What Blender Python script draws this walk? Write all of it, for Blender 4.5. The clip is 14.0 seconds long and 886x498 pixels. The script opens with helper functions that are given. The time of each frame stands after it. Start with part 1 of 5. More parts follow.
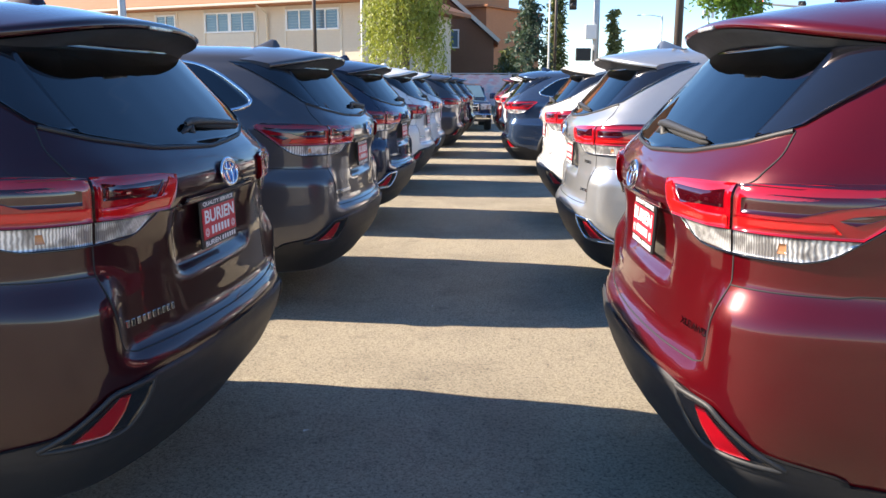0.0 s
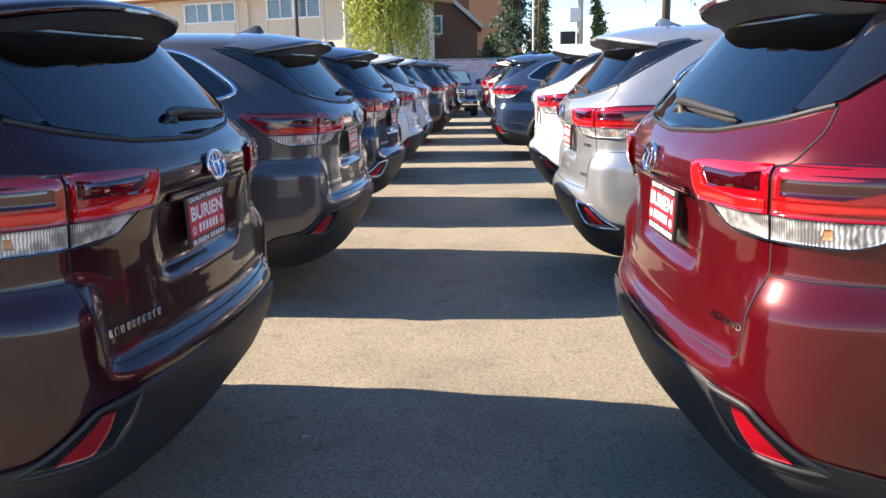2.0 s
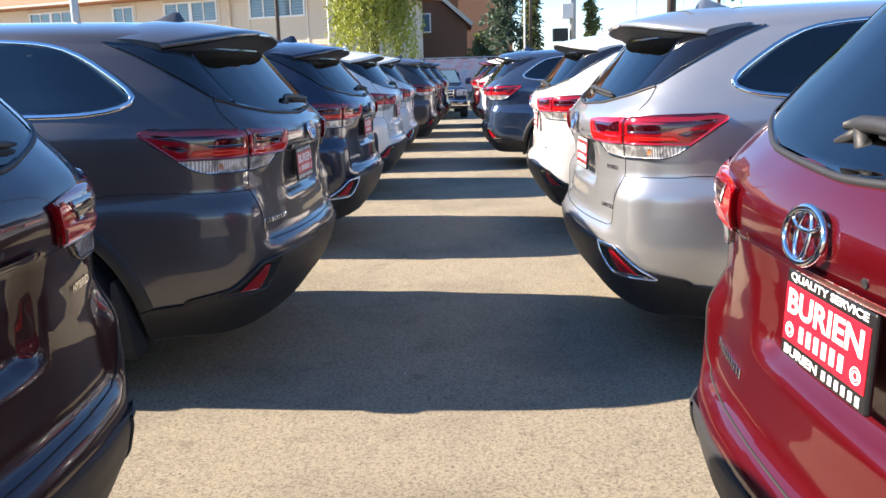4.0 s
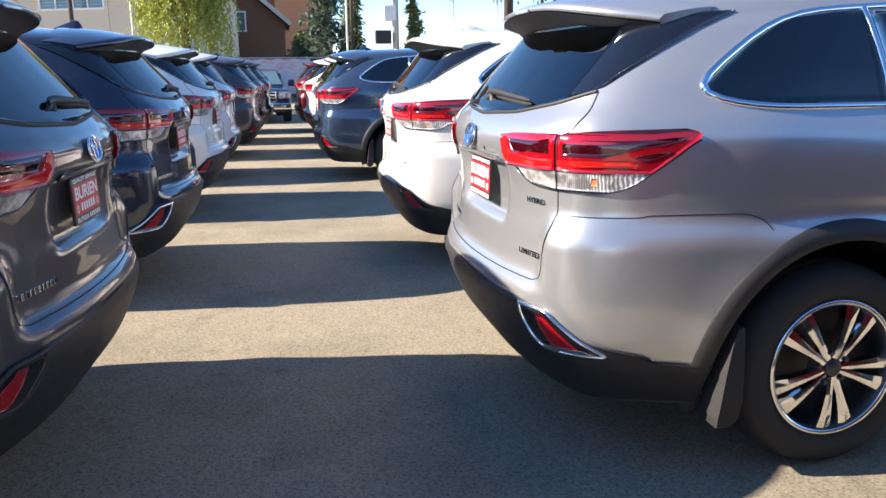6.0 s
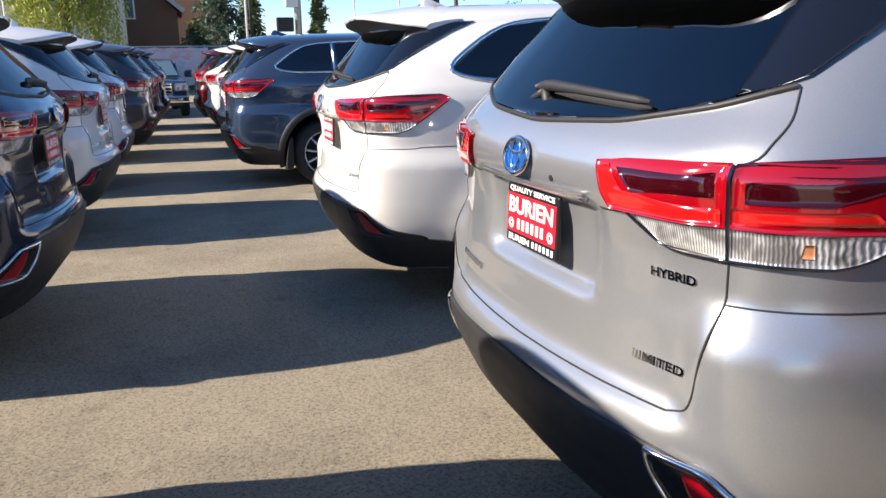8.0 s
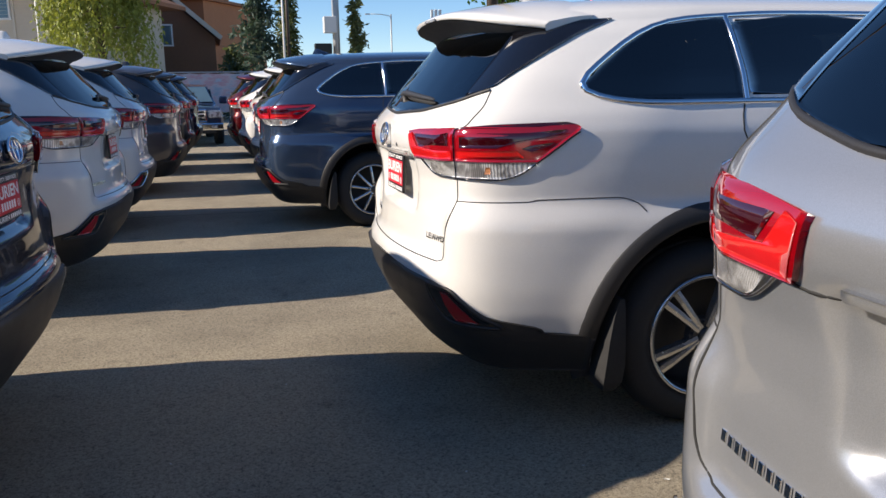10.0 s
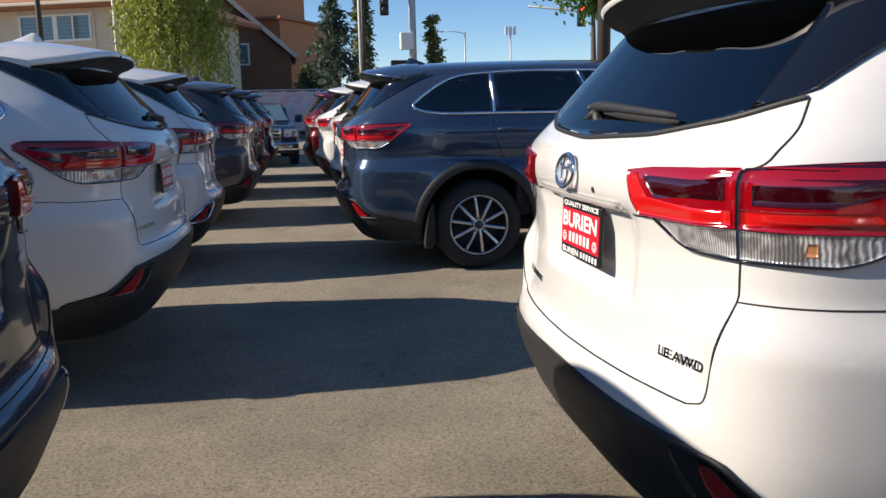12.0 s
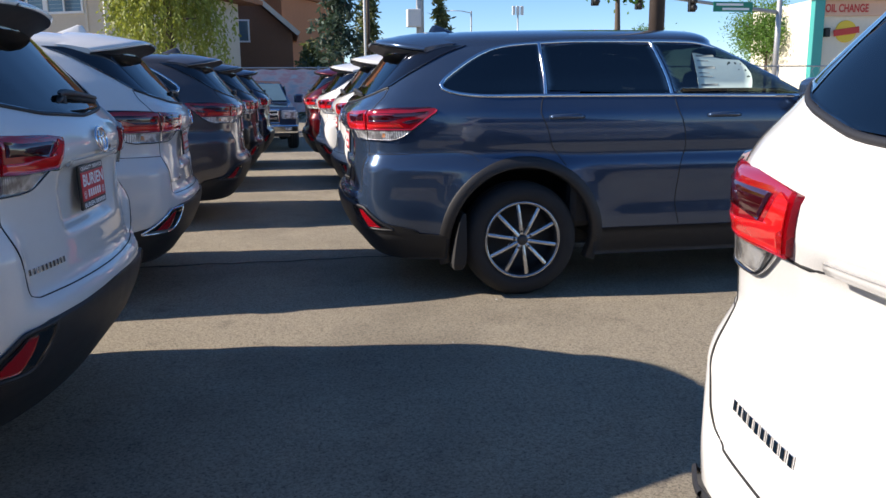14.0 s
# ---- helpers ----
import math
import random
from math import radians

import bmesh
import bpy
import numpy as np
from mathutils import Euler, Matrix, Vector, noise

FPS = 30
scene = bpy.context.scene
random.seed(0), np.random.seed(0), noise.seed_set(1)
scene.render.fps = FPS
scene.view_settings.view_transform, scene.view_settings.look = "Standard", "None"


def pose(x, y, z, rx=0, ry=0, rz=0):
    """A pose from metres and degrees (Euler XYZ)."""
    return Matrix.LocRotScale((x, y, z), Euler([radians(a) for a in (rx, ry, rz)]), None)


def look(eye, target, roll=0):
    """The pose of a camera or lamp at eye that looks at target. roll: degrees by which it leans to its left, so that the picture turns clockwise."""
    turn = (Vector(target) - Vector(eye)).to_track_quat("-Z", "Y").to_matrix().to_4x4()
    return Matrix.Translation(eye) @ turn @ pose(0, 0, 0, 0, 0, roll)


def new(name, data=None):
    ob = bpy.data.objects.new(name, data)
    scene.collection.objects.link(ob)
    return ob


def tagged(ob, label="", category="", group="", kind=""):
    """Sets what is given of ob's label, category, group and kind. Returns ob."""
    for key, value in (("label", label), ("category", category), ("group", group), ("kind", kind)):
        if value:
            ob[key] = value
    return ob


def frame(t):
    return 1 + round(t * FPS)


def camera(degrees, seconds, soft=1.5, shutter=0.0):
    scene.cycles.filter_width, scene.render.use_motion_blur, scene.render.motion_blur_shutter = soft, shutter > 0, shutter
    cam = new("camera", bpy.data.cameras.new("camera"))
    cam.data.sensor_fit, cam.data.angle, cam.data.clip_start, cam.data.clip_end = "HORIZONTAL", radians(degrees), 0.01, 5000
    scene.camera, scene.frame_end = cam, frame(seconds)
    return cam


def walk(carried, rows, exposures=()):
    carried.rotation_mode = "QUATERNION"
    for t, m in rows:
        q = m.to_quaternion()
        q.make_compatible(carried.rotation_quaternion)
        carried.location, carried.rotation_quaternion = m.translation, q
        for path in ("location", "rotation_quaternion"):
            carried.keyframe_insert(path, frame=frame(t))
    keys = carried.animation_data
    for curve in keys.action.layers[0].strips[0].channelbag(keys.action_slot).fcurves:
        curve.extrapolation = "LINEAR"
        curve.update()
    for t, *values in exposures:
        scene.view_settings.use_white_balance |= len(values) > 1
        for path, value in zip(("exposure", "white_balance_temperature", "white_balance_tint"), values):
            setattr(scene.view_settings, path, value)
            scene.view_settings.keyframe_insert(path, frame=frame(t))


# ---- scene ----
cam = camera(57.5, 14.0)
# seconds, x, y, z, heading, tilt, lean
PATH = [
    (0.0, 0.145, -1.305, 1.456, 3.23, -11.39, -0.19),
    (0.5, 0.142, -1.312, 1.458, 2.90, -11.17, -0.52),
    (1.0, 0.137, -1.317, 1.459, 2.91, -11.05, -0.67),
    (1.5, 0.109, -1.248, 1.453, 2.72, -11.42, -0.35),
    (2.0, 0.075, -1.116, 1.437, 2.08, -12.29, 1.05),
    (2.5, 0.075, -0.880, 1.403, 1.39, -13.75, 1.45),
    (2.7, 0.082, -0.750, 1.405, 1.41, -13.18, 1.16),
    (4.8, 0.096, 0.753, 1.445, 1.39, -12.30, 1.72),
    (5.0, 0.083, 0.859, 1.423, 0.60, -12.49, 1.04),
    (5.5, -0.006, 1.186, 1.427, -8.93, -12.84, 1.73),
    (6.0, -0.056, 1.467, 1.414, -11.15, -12.38, 0.61),
    (6.5, -0.066, 1.814, 1.407, -12.27, -12.38, 1.24),
    (7.0, -0.132, 2.134, 1.393, -14.11, -13.50, -0.80),
    (7.2, -0.161, 2.273, 1.404, -15.51, -13.47, -0.25),
    (9.3, -0.055, 3.695, 1.377, -19.67, -12.09, 0.35),
    (9.5, -0.053, 3.843, 1.354, -19.46, -11.70, -0.12),
    (10.0, -0.023, 4.255, 1.353, -15.72, -11.25, 0.82),
    (10.5, -0.085, 4.637, 1.353, -12.59, -10.39, 0.77),
    (11.0, -0.122, 4.974, 1.342, -11.81, -10.38, 1.68),
    (11.5, -0.058, 5.378, 1.353, -10.67, -10.01, 2.12),
    (12.0, -0.044, 5.702, 1.339, -10.84, -9.95, 1.16),
    (12.5, -0.058, 6.072, 1.342, -14.71, -10.74, 1.67),
    (13.0, -0.004, 6.443, 1.309, -16.23, -12.02, 1.59),
    (13.5, 0.039, 6.833, 1.334, -12.22, -11.84, 0.37),
    (14.0, 0.032, 7.212, 1.337, -10.64, -11.23, 0.46),
]
EXPOSURES = [(0.0, 1.62, 6900, 13), (5.0, 1.68, 6800, 13), (7.0, 1.42, 6650, 13), (9.5, 0.66, 6650, 13), (10.0, 0.6, 6650, 13), (10.5, 0.72, 6700, 13), (11.5, 0.6, 6750, 12), (12.5, 0.15, 6450, 13), (13.0, -0.15, 6350, 14), (13.5, 0.06, 6350, 14), (14.0, 0.76, 6350, 14)]
walk(cam, [(t, pose(x, y, z, 90 + tilt, lean, yaw)) for t, x, y, z, yaw, tilt, lean in PATH], EXPOSURES)

# ---- light ----
SUN_ELEV, SUN_AZ = 31.0, 276.0  # degrees; azimuth clockwise from +y
world = bpy.data.worlds.new("sky")
scene.world = world
world.use_nodes = True
wn = world.node_tree.nodes
sky = wn.new("ShaderNodeTexSky")
sky.sky_type = "NISHITA"
sky.sun_disc = False
sky.sun_elevation, sky.sun_rotation = radians(SUN_ELEV), radians(SUN_AZ)
sky.air_density, sky.dust_density, sky.ozone_density = 0.75, 0.0, 3.5
clear = wn.new("ShaderNodeHueSaturation")
clear.inputs["Saturation"].default_value = 1.14
world.node_tree.links.new(sky.outputs[0], clear.inputs["Color"])
world.node_tree.links.new(clear.outputs[0], wn["Background"].inputs[0])
wn["Background"].inputs[1].default_value = 0.104
sun = new("sun", bpy.data.lights.new("sun", "SUN"))
sun.data.energy, sun.data.angle, sun.data.color = 5.0, radians(0.55), (1.0, 0.9, 0.75)
sd = Vector((math.sin(radians(SUN_AZ)) * math.cos(radians(SUN_ELEV)), math.cos(radians(SUN_AZ)) * math.cos(radians(SUN_ELEV)), math.sin(radians(SUN_ELEV))))
sun.matrix_world = look(sd * 60, (0, 0, 0))


# ---- materials ----
def material(name):
    m = bpy.data.materials.new(name)
    m.use_nodes = True
    return m, m.node_tree.nodes, m.node_tree.links, m.node_tree.nodes["Principled BSDF"]


def coords(n, l, scale=1.0):
    tc = n.new("ShaderNodeTexCoord")
    mp = n.new("ShaderNodeMapping")
    mp.inputs["Scale"].default_value = (scale, scale, scale) if not isinstance(scale, tuple) else scale
    l.new(tc.outputs["Object"], mp.inputs[0])
    return mp.outputs[0]


def noise_tex(n, l, co, scale, detail=4, rough=0.6):
    t = n.new("ShaderNodeTexNoise")
    t.inputs["Scale"].default_value, t.inputs["Detail"].default_value, t.inputs["Roughness"].default_value = scale, detail, rough
    l.new(co, t.inputs["Vector"])
    return t.outputs["Fac"]


def ramp(n, l, fac, stops):
    r = n.new("ShaderNodeValToRGB")
    e = r.color_ramp.elements
    for k, (p, c) in enumerate(stops):
        el = e[k] if k < 2 else e.new(p)
        el.position, el.color = p, (*c, 1)
    l.new(fac, r.inputs[0])
    return r.outputs[0]


def bump(n, l, b, height, strength, dist):
    bp = n.new("ShaderNodeBump")
    bp.inputs["Strength"].default_value, bp.inputs["Distance"].default_value = strength, dist
    l.new(height, bp.inputs["Height"])
    l.new(bp.outputs[0], b.inputs["Normal"])


def mixc(n, l, fac, a, b, mode="MIX"):
    m = n.new("ShaderNodeMix")
    m.data_type, m.blend_type = "RGBA", mode
    l.new(fac, m.inputs[0]) if hasattr(fac, "is_linked") else setattr(m.inputs[0], "default_value", fac)
    for k, v in ((6, a), (7, b)):
        l.new(v, m.inputs[k]) if hasattr(v, "is_linked") else setattr(m.inputs[k], "default_value", (*v, 1))
    return m.outputs[2]


def plain(name, col, rough=0.5, metal=0.0, var=0.12, grain=30.0, bump_s=0.0, coat=0.0, spec=0.5):
    """A surface of one colour with grain at two scales."""
    m, n, l, b = material(name)
    co = coords(n, l)
    f = noise_tex(n, l, co, grain, 5)
    g = noise_tex(n, l, co, grain / 12, 3)
    lo, hi = [tuple(max(0, min(1, c * k)) for c in col) for k in (1 - var, 1 + var)]
    c1 = ramp(n, l, f, [(0.3, lo), (0.7, hi)])
    c2 = mixc(n, l, g, c1, tuple(c * (1 - var * 0.8) for c in col))
    l.new(c2, b.inputs["Base Color"])
    rr = n.new("ShaderNodeMapRange")
    rr.inputs[3].default_value, rr.inputs[4].default_value = max(0.02, rough - 0.06), min(1, rough + 0.06)
    l.new(g, rr.inputs[0])
    l.new(rr.outputs[0], b.inputs["Roughness"])
    b.inputs["Metallic"].default_value = metal
    b.inputs["Coat Weight"].default_value = coat
    b.inputs["Coat Roughness"].default_value = 0.04
    b.inputs["Specular IOR Level"].default_value = spec
    if bump_s:
        bump(n, l, b, f, bump_s, 0.004)
    return m


def paint(name, col, metal=0.45, rough=0.34, dust=0.06):
    """Clear-coated metallic car paint with fine flake and a thin film of dust."""
    m, n, l, b = material(name)
    co = coords(n, l)
    flake = noise_tex(n, l, co, 900, 2)
    film = noise_tex(n, l, co, 3.5, 6, 0.65)
    c = ramp(n, l, flake, [(0.35, tuple(k * 0.86 for k in col)), (0.7, tuple(min(1, k * 1.12) for k in col))])
    fr = n.new("ShaderNodeMapRange")
    fr.inputs[1].default_value, fr.inputs[2].default_value, fr.inputs[3].default_value, fr.inputs[4].default_value = 0.4, 0.8, 0.0, dust
    l.new(film, fr.inputs[0])
    l.new(mixc(n, l, fr.outputs[0], c, (0.45, 0.4, 0.33)), b.inputs["Base Color"])
    b.inputs["Metallic"].default_value, b.inputs["Roughness"].default_value = metal, rough
    b.inputs["Specular IOR Level"].default_value = 0.2
    b.inputs["Coat Weight"].default_value, b.inputs["Coat Roughness"].default_value = 1.0, 0.015
    return m


def tinted_glass(name, tint, rough=0.0):
    """Window glass: a mirror layer by Fresnel over a tinted clear body."""
    m, n, l, b = material(name)
    n.remove(b)
    out = n["Material Output"]
    tr, gl, mx, fr = n.new("ShaderNodeBsdfTransparent"), n.new("ShaderNodeBsdfGlossy"), n.new("ShaderNodeMixShader"), n.new("ShaderNodeFresnel")
    tr.inputs[0].default_value = (*tint, 1)
    gl.inputs["Roughness"].default_value = rough
    fr.inputs[0].default_value = 2.1
    l.new(fr.outputs[0], mx.inputs[0]), l.new(tr.outputs[0], mx.inputs[1]), l.new(gl.outputs[0], mx.inputs[2])
    l.new(mx.outputs[0], out.inputs[0])
    return m


def asphalt_material():
    m, n, l, b = material("asphalt")
    co = coords(n, l)
    fine, mid, big = noise_tex(n, l, co, 210, 4, 0.75), noise_tex(n, l, co, 9, 6, 0.65), noise_tex(n, l, co, 0.7, 5, 0.62)
    vor = n.new("ShaderNodeTexVoronoi")
    vor.inputs["Scale"].default_value = 115
    l.new(co, vor.inputs["Vector"])
    base = ramp(n, l, fine, [(0.3, (0.17, 0.147, 0.11)), (0.5, (0.46, 0.40, 0.30)), (0.72, (0.74, 0.65, 0.5))])
    c = mixc(n, l, ramp(n, l, mid, [(0.38, (0, 0, 0)), (0.7, (0.55, 0.55, 0.55))]), base, (0.5, 0.43, 0.315))
    # oil-dark worn patches, then single dark and pale stones, then open pits
    c = mixc(n, l, ramp(n, l, big, [(0.46, (0, 0, 0)), (0.66, (0.7, 0.7, 0.7))]), c, (0.27, 0.235, 0.18))
    c = mixc(n, l, 0.6, c, ramp(n, l, vor.outputs["Color"], [(0.1, (0.3, 0.3, 0.3)), (0.45, (0.82, 0.81, 0.79)), (0.9, (1.0, 0.98, 0.95))]), "MULTIPLY")
    pits = noise_tex(n, l, co, 60, 5, 0.8)
    c = mixc(n, l, 0.8, c, ramp(n, l, pits, [(0.38, (0.22, 0.22, 0.23)), (0.47, (0.92, 0.92, 0.92)), (0.6, (1.0, 1.0, 1.0))]), "MULTIPLY")
    blot = noise_tex(n, l, co, 4.5, 5, 0.7)
    c = mixc(n, l, 0.5, c, ramp(n, l, blot, [(0.3, (0.45, 0.45, 0.47)), (0.42, (1.0, 1.0, 1.0))]), "MULTIPLY")
    l.new(c, b.inputs["Base Color"])
    b.inputs["Roughness"].default_value = 0.86
    ad = n.new("ShaderNodeMath")
    ad.operation = "ADD"
    l.new(pits, ad.inputs[0]), l.new(fine, ad.inputs[1])
    bump(n, l, b, ad.outputs[0], 0.9, 0.012)
    return m


ASPHALT = asphalt_material()
PAINT = {
    "burgundy": paint("burgundy_paint", (0.022, 0.0012, 0.0045), 0.1, 0.35, 0.004),
    "red": paint("red_paint", (0.08, 0.001, 0.004), 0.25, 0.3, 0.004),
    "graphite": paint("graphite_paint", (0.09, 0.087, 0.095), 0.45, 0.3, 0.012),
    "navy": paint("navy_grey_paint", (0.035, 0.045, 0.075), 0.5, 0.2, 0.015),
    "white": paint("pearl_white_paint", (0.71, 0.7, 0.68), 0.0, 0.4, 0.03),
    "silver": paint("silver_paint", (0.44, 0.455, 0.48), 0.68, 0.3, 0.02),
    "blue": paint("slate_blue_paint", (0.045, 0.075, 0.135), 0.5, 0.2, 0.015),
    "black": paint("black_paint", (0.012, 0.012, 0.014), 0.2),
}
CLAD = plain("black_moulded_plastic", (0.022, 0.022, 0.024), 0.55, 0, 0.2, 160, 0.15)
GLOSSBLACK = plain("gloss_black_trim", (0.006, 0.006, 0.008), 0.04, 0, 0.1, 40, 0, 1.0)
# real joints, and the dark line painted as shade along the tailgate crease
GAP = plain("gap_rubber_and_crease_shade", (0.018, 0.018, 0.018), 0.8)
CHROME = plain("chrome", (0.82, 0.83, 0.85), 0.07, 1.0, 0.03)
GLASS = tinted_glass("privacy_glass", (0.045, 0.05, 0.055))
GLASSF = tinted_glass("green_tinted_glass", (0.2, 0.25, 0.23))
REDLENS = plain("red_lens", (0.3, 0.002, 0.007), 0.08, 0, 0.08, 60, 0, 1.0)
REDBAR = plain("bright_red_light_bar", (0.62, 0.01, 0.01), 0.12, 0, 0.05, 60, 0, 1.0)
DARKLENS = plain("smoked_red_lens", (0.035, 0.001, 0.003), 0.08, 0, 0.1, 60, 0, 1.0)
def clear_lens():
    """Clear lamp cover over ribbed bright reflectors and dark gaps."""
    m, n, l, b = material("clear_lens")
    w = n.new("ShaderNodeTexWave")
    w.inputs["Scale"].default_value, w.inputs["Distortion"].default_value, w.inputs["Detail"].default_value = 55, 2.5, 2
    w.bands_direction = "Y"
    co = coords(n, l)
    l.new(co, w.inputs["Vector"])
    big = noise_tex(n, l, co, 14, 2)
    c = ramp(n, l, w.outputs["Fac"], [(0.1, (0.32, 0.32, 0.32)), (0.55, (0.62, 0.62, 0.62)), (0.95, (0.85, 0.85, 0.84))])
    l.new(mixc(n, l, ramp(n, l, big, [(0.45, (0, 0, 0)), (0.6, (0.8, 0.8, 0.8))]), c, (0.12, 0.11, 0.11)), b.inputs["Base Color"])
    b.inputs["Metallic"].default_value, b.inputs["Roughness"].default_value = 0.35, 0.2
    b.inputs["Coat Weight"].default_value, b.inputs["Coat Roughness"].default_value = 1.0, 0.02
    bump(n, l, b, w.outputs["Fac"], 0.4, 0.003)
    return m


CLEARLENS = clear_lens()
AMBER = plain("amber_bulb", (0.5, 0.22, 0.1), 0.2, 0, 0.05, 40, 0, 0.5)
RUBBER = plain("tyre_rubber", (0.02, 0.02, 0.021), 0.8, 0, 0.2, 80, 0.2)
ALLOY = plain("machined_alloy", (0.55, 0.56, 0.58), 0.25, 0.9, 0.06, 200)
DARKALLOY = plain("dark_painted_alloy", (0.06, 0.062, 0.068), 0.4, 0.5, 0.1, 100)
INTERIOR = plain("dark_interior_cloth", (0.03, 0.03, 0.032), 0.9, 0, 0.2, 90)
PLATERED = plain("red_plate_insert", (0.62, 0.012, 0.03), 0.4, 0, 0.05, 60)
PLATEBLACK = plain("black_plate_frame", (0.012, 0.012, 0.013), 0.35, 0, 0.1, 80)
PAPER = plain("pale_green_price_sheet", (0.5, 0.62, 0.57), 0.7, 0, 0.04, 30)
PRINT = plain("grey_print", (0.2, 0.24, 0.24), 0.7, 0, 0.05, 60)
PLATEWHITE = plain("white_print", (0.85, 0.85, 0.85), 0.5, 0, 0.03, 60)
EMBLEMBLUE = plain("blue_emblem_enamel", (0.01, 0.1, 0.42), 0.1, 0.2, 0.05, 60, 0, 1.0)


# ---- mesh helpers ----
def mesh_of(name, verts, faces, mat, smooth=True):
    me = bpy.data.meshes.new(name)
    me.from_pydata([tuple(map(float, v)) for v in verts], [], [tuple(map(int, f)) for f in faces])
    me.materials.append(mat)
    if smooth:
        me.shade_smooth()
    me.update()
    return me


def mesh_bm(name, bm, mat, smooth=False):
    me = bpy.data.meshes.new(name)
    bmesh.ops.recalc_face_normals(bm, faces=bm.faces)
    bm.to_mesh(me)
    bm.free()
    me.materials.append(mat)
    if smooth:
        me.shade_smooth()
    return me


def part(name, me, parent, label="", mat=None, m=None):
    """One mesh object under a thing or a part; mat overrides the mesh's own material on this object."""
    ob = new(name, me)
    ob.parent = parent
    if m is not None:
        ob.matrix_basis = m
    if mat is not None:
        ob.material_slots[0].link = "OBJECT"
        ob.material_slots[0].material = mat
    return tagged(ob, label) if label else ob


def empty(name, m, label, category, group="", kind=""):
    ob = new(name)
    ob.matrix_basis = m
    return tagged(ob, label, category, group, kind)


def box_bm(bm, c, size, bevel=0.0, rot=None):
    r = bmesh.ops.create_cube(bm, size=1.0)
    mt = Matrix.Translation(c) @ (rot.to_4x4() if rot is not None else Matrix()) @ Matrix.Diagonal((*size, 1))
    bmesh.ops.transform(bm, matrix=mt, verts=r["verts"])
    if bevel:
        es = list({e for v in r["verts"] for e in v.link_edges})
        bmesh.ops.bevel(bm, geom=es, offset=bevel, segments=2, affect="EDGES", profile=0.5)


def box(name, c, size, mat, bevel=0.0, rot=None):
    bm = bmesh.new()
    box_bm(bm, c, size, bevel, rot)
    return mesh_bm(name, bm, mat)


def tube_bm(bm, pts, radii, seg=8, cap=True):
    pts = [Vector(p) for p in pts]
    rings = []
    for i, p in enumerate(pts):
        d = (pts[min(i + 1, len(pts) - 1)] - pts[max(i - 1, 0)]).normalized()
        a = d.orthogonal().normalized() if i == 0 else (a - d * a.dot(d)).normalized()
        b = d.cross(a)
        r = radii[i] if isinstance(radii, (list, tuple)) else radii
        rings.append([bm.verts.new(p + (a * math.cos(2 * math.pi * k / seg) + b * math.sin(2 * math.pi * k / seg)) * r) for k in range(seg)])
    for r0, r1 in zip(rings, rings[1:]):
        for k in range(seg):
            bm.faces.new((r0[k], r0[(k + 1) % seg], r1[(k + 1) % seg], r1[k]))
    if cap:
        bm.faces.new(rings[0][::-1]), bm.faces.new(rings[-1])


def tube(name, pts, radii, mat, seg=8):
    bm = bmesh.new()
    tube_bm(bm, pts, radii, seg)
    return mesh_bm(name, bm, mat, True)


def lathe(name, prof, mat, seg=48, smooth=True, arc=360.0):
    """Turns (radius, offset) pairs about the local y axis."""
    vs, fs = [], []
    for k in range(seg):
        a = radians(arc) * k / (seg if arc >= 360 else seg - 1)
        vs += [(r * math.cos(a), o, r * math.sin(a)) for r, o in prof]
    n = len(prof)
    for k in range(seg if arc >= 360 else seg - 1):
        for i in range(n - 1):
            a, b = k * n + i, ((k + 1) % seg) * n + i
            fs.append((a, a + 1, b + 1, b))
    return mesh_of(name, vs, fs, mat, smooth)


def text_mesh(name, body, height, mat, width=0.0, depth=0.0006):
    """Flat lettering in the xy plane, centred, with its cap height and, where given, its full width."""
    cu = bpy.data.curves.new(name, "FONT")
    cu.body, cu.align_x, cu.extrude, cu.offset = body, "CENTER", 0, 0.03
    tmp = new(name, cu)
    bpy.context.view_layer.update()
    me = bpy.data.meshes.new_from_object(tmp.evaluated_get(bpy.context.evaluated_depsgraph_get()))
    bpy.data.objects.remove(tmp)
    co = np.array([v.co for v in me.vertices])
    lo, hi = co.min(0), co.max(0)
    sy = height / (hi[1] - lo[1])
    sx = width / (hi[0] - lo[0]) if width else sy
    for v in me.vertices:
        v.co = ((v.co.x - (lo[0] + hi[0]) / 2) * sx, (v.co.y - (lo[1] + hi[1]) / 2) * sy, depth)
    me.materials.clear()
    me.materials.append(mat)
    return me


def sstep(a, b, x):
    t = np.clip((np.asarray(x, float) - a) / (b - a), 0, 1)
    return t * t * (3 - 2 * t)


# ---- the car's skin: a surface over s (round the car from its tail, left positive) and height z ----
ZT = np.arange(0.16, 1.66, 0.004)


def curve_of(pairs, sig=0.014):
    zs, vs = zip(*pairs)
    v = np.interp(ZT, zs, vs)
    k = np.exp(-0.5 * (np.arange(-12, 13) * 0.004 / sig) ** 2)
    v = np.convolve(np.pad(v, 12, mode="edge"), k / k.sum(), mode="valid")
    return lambda z: np.interp(z, ZT, v)


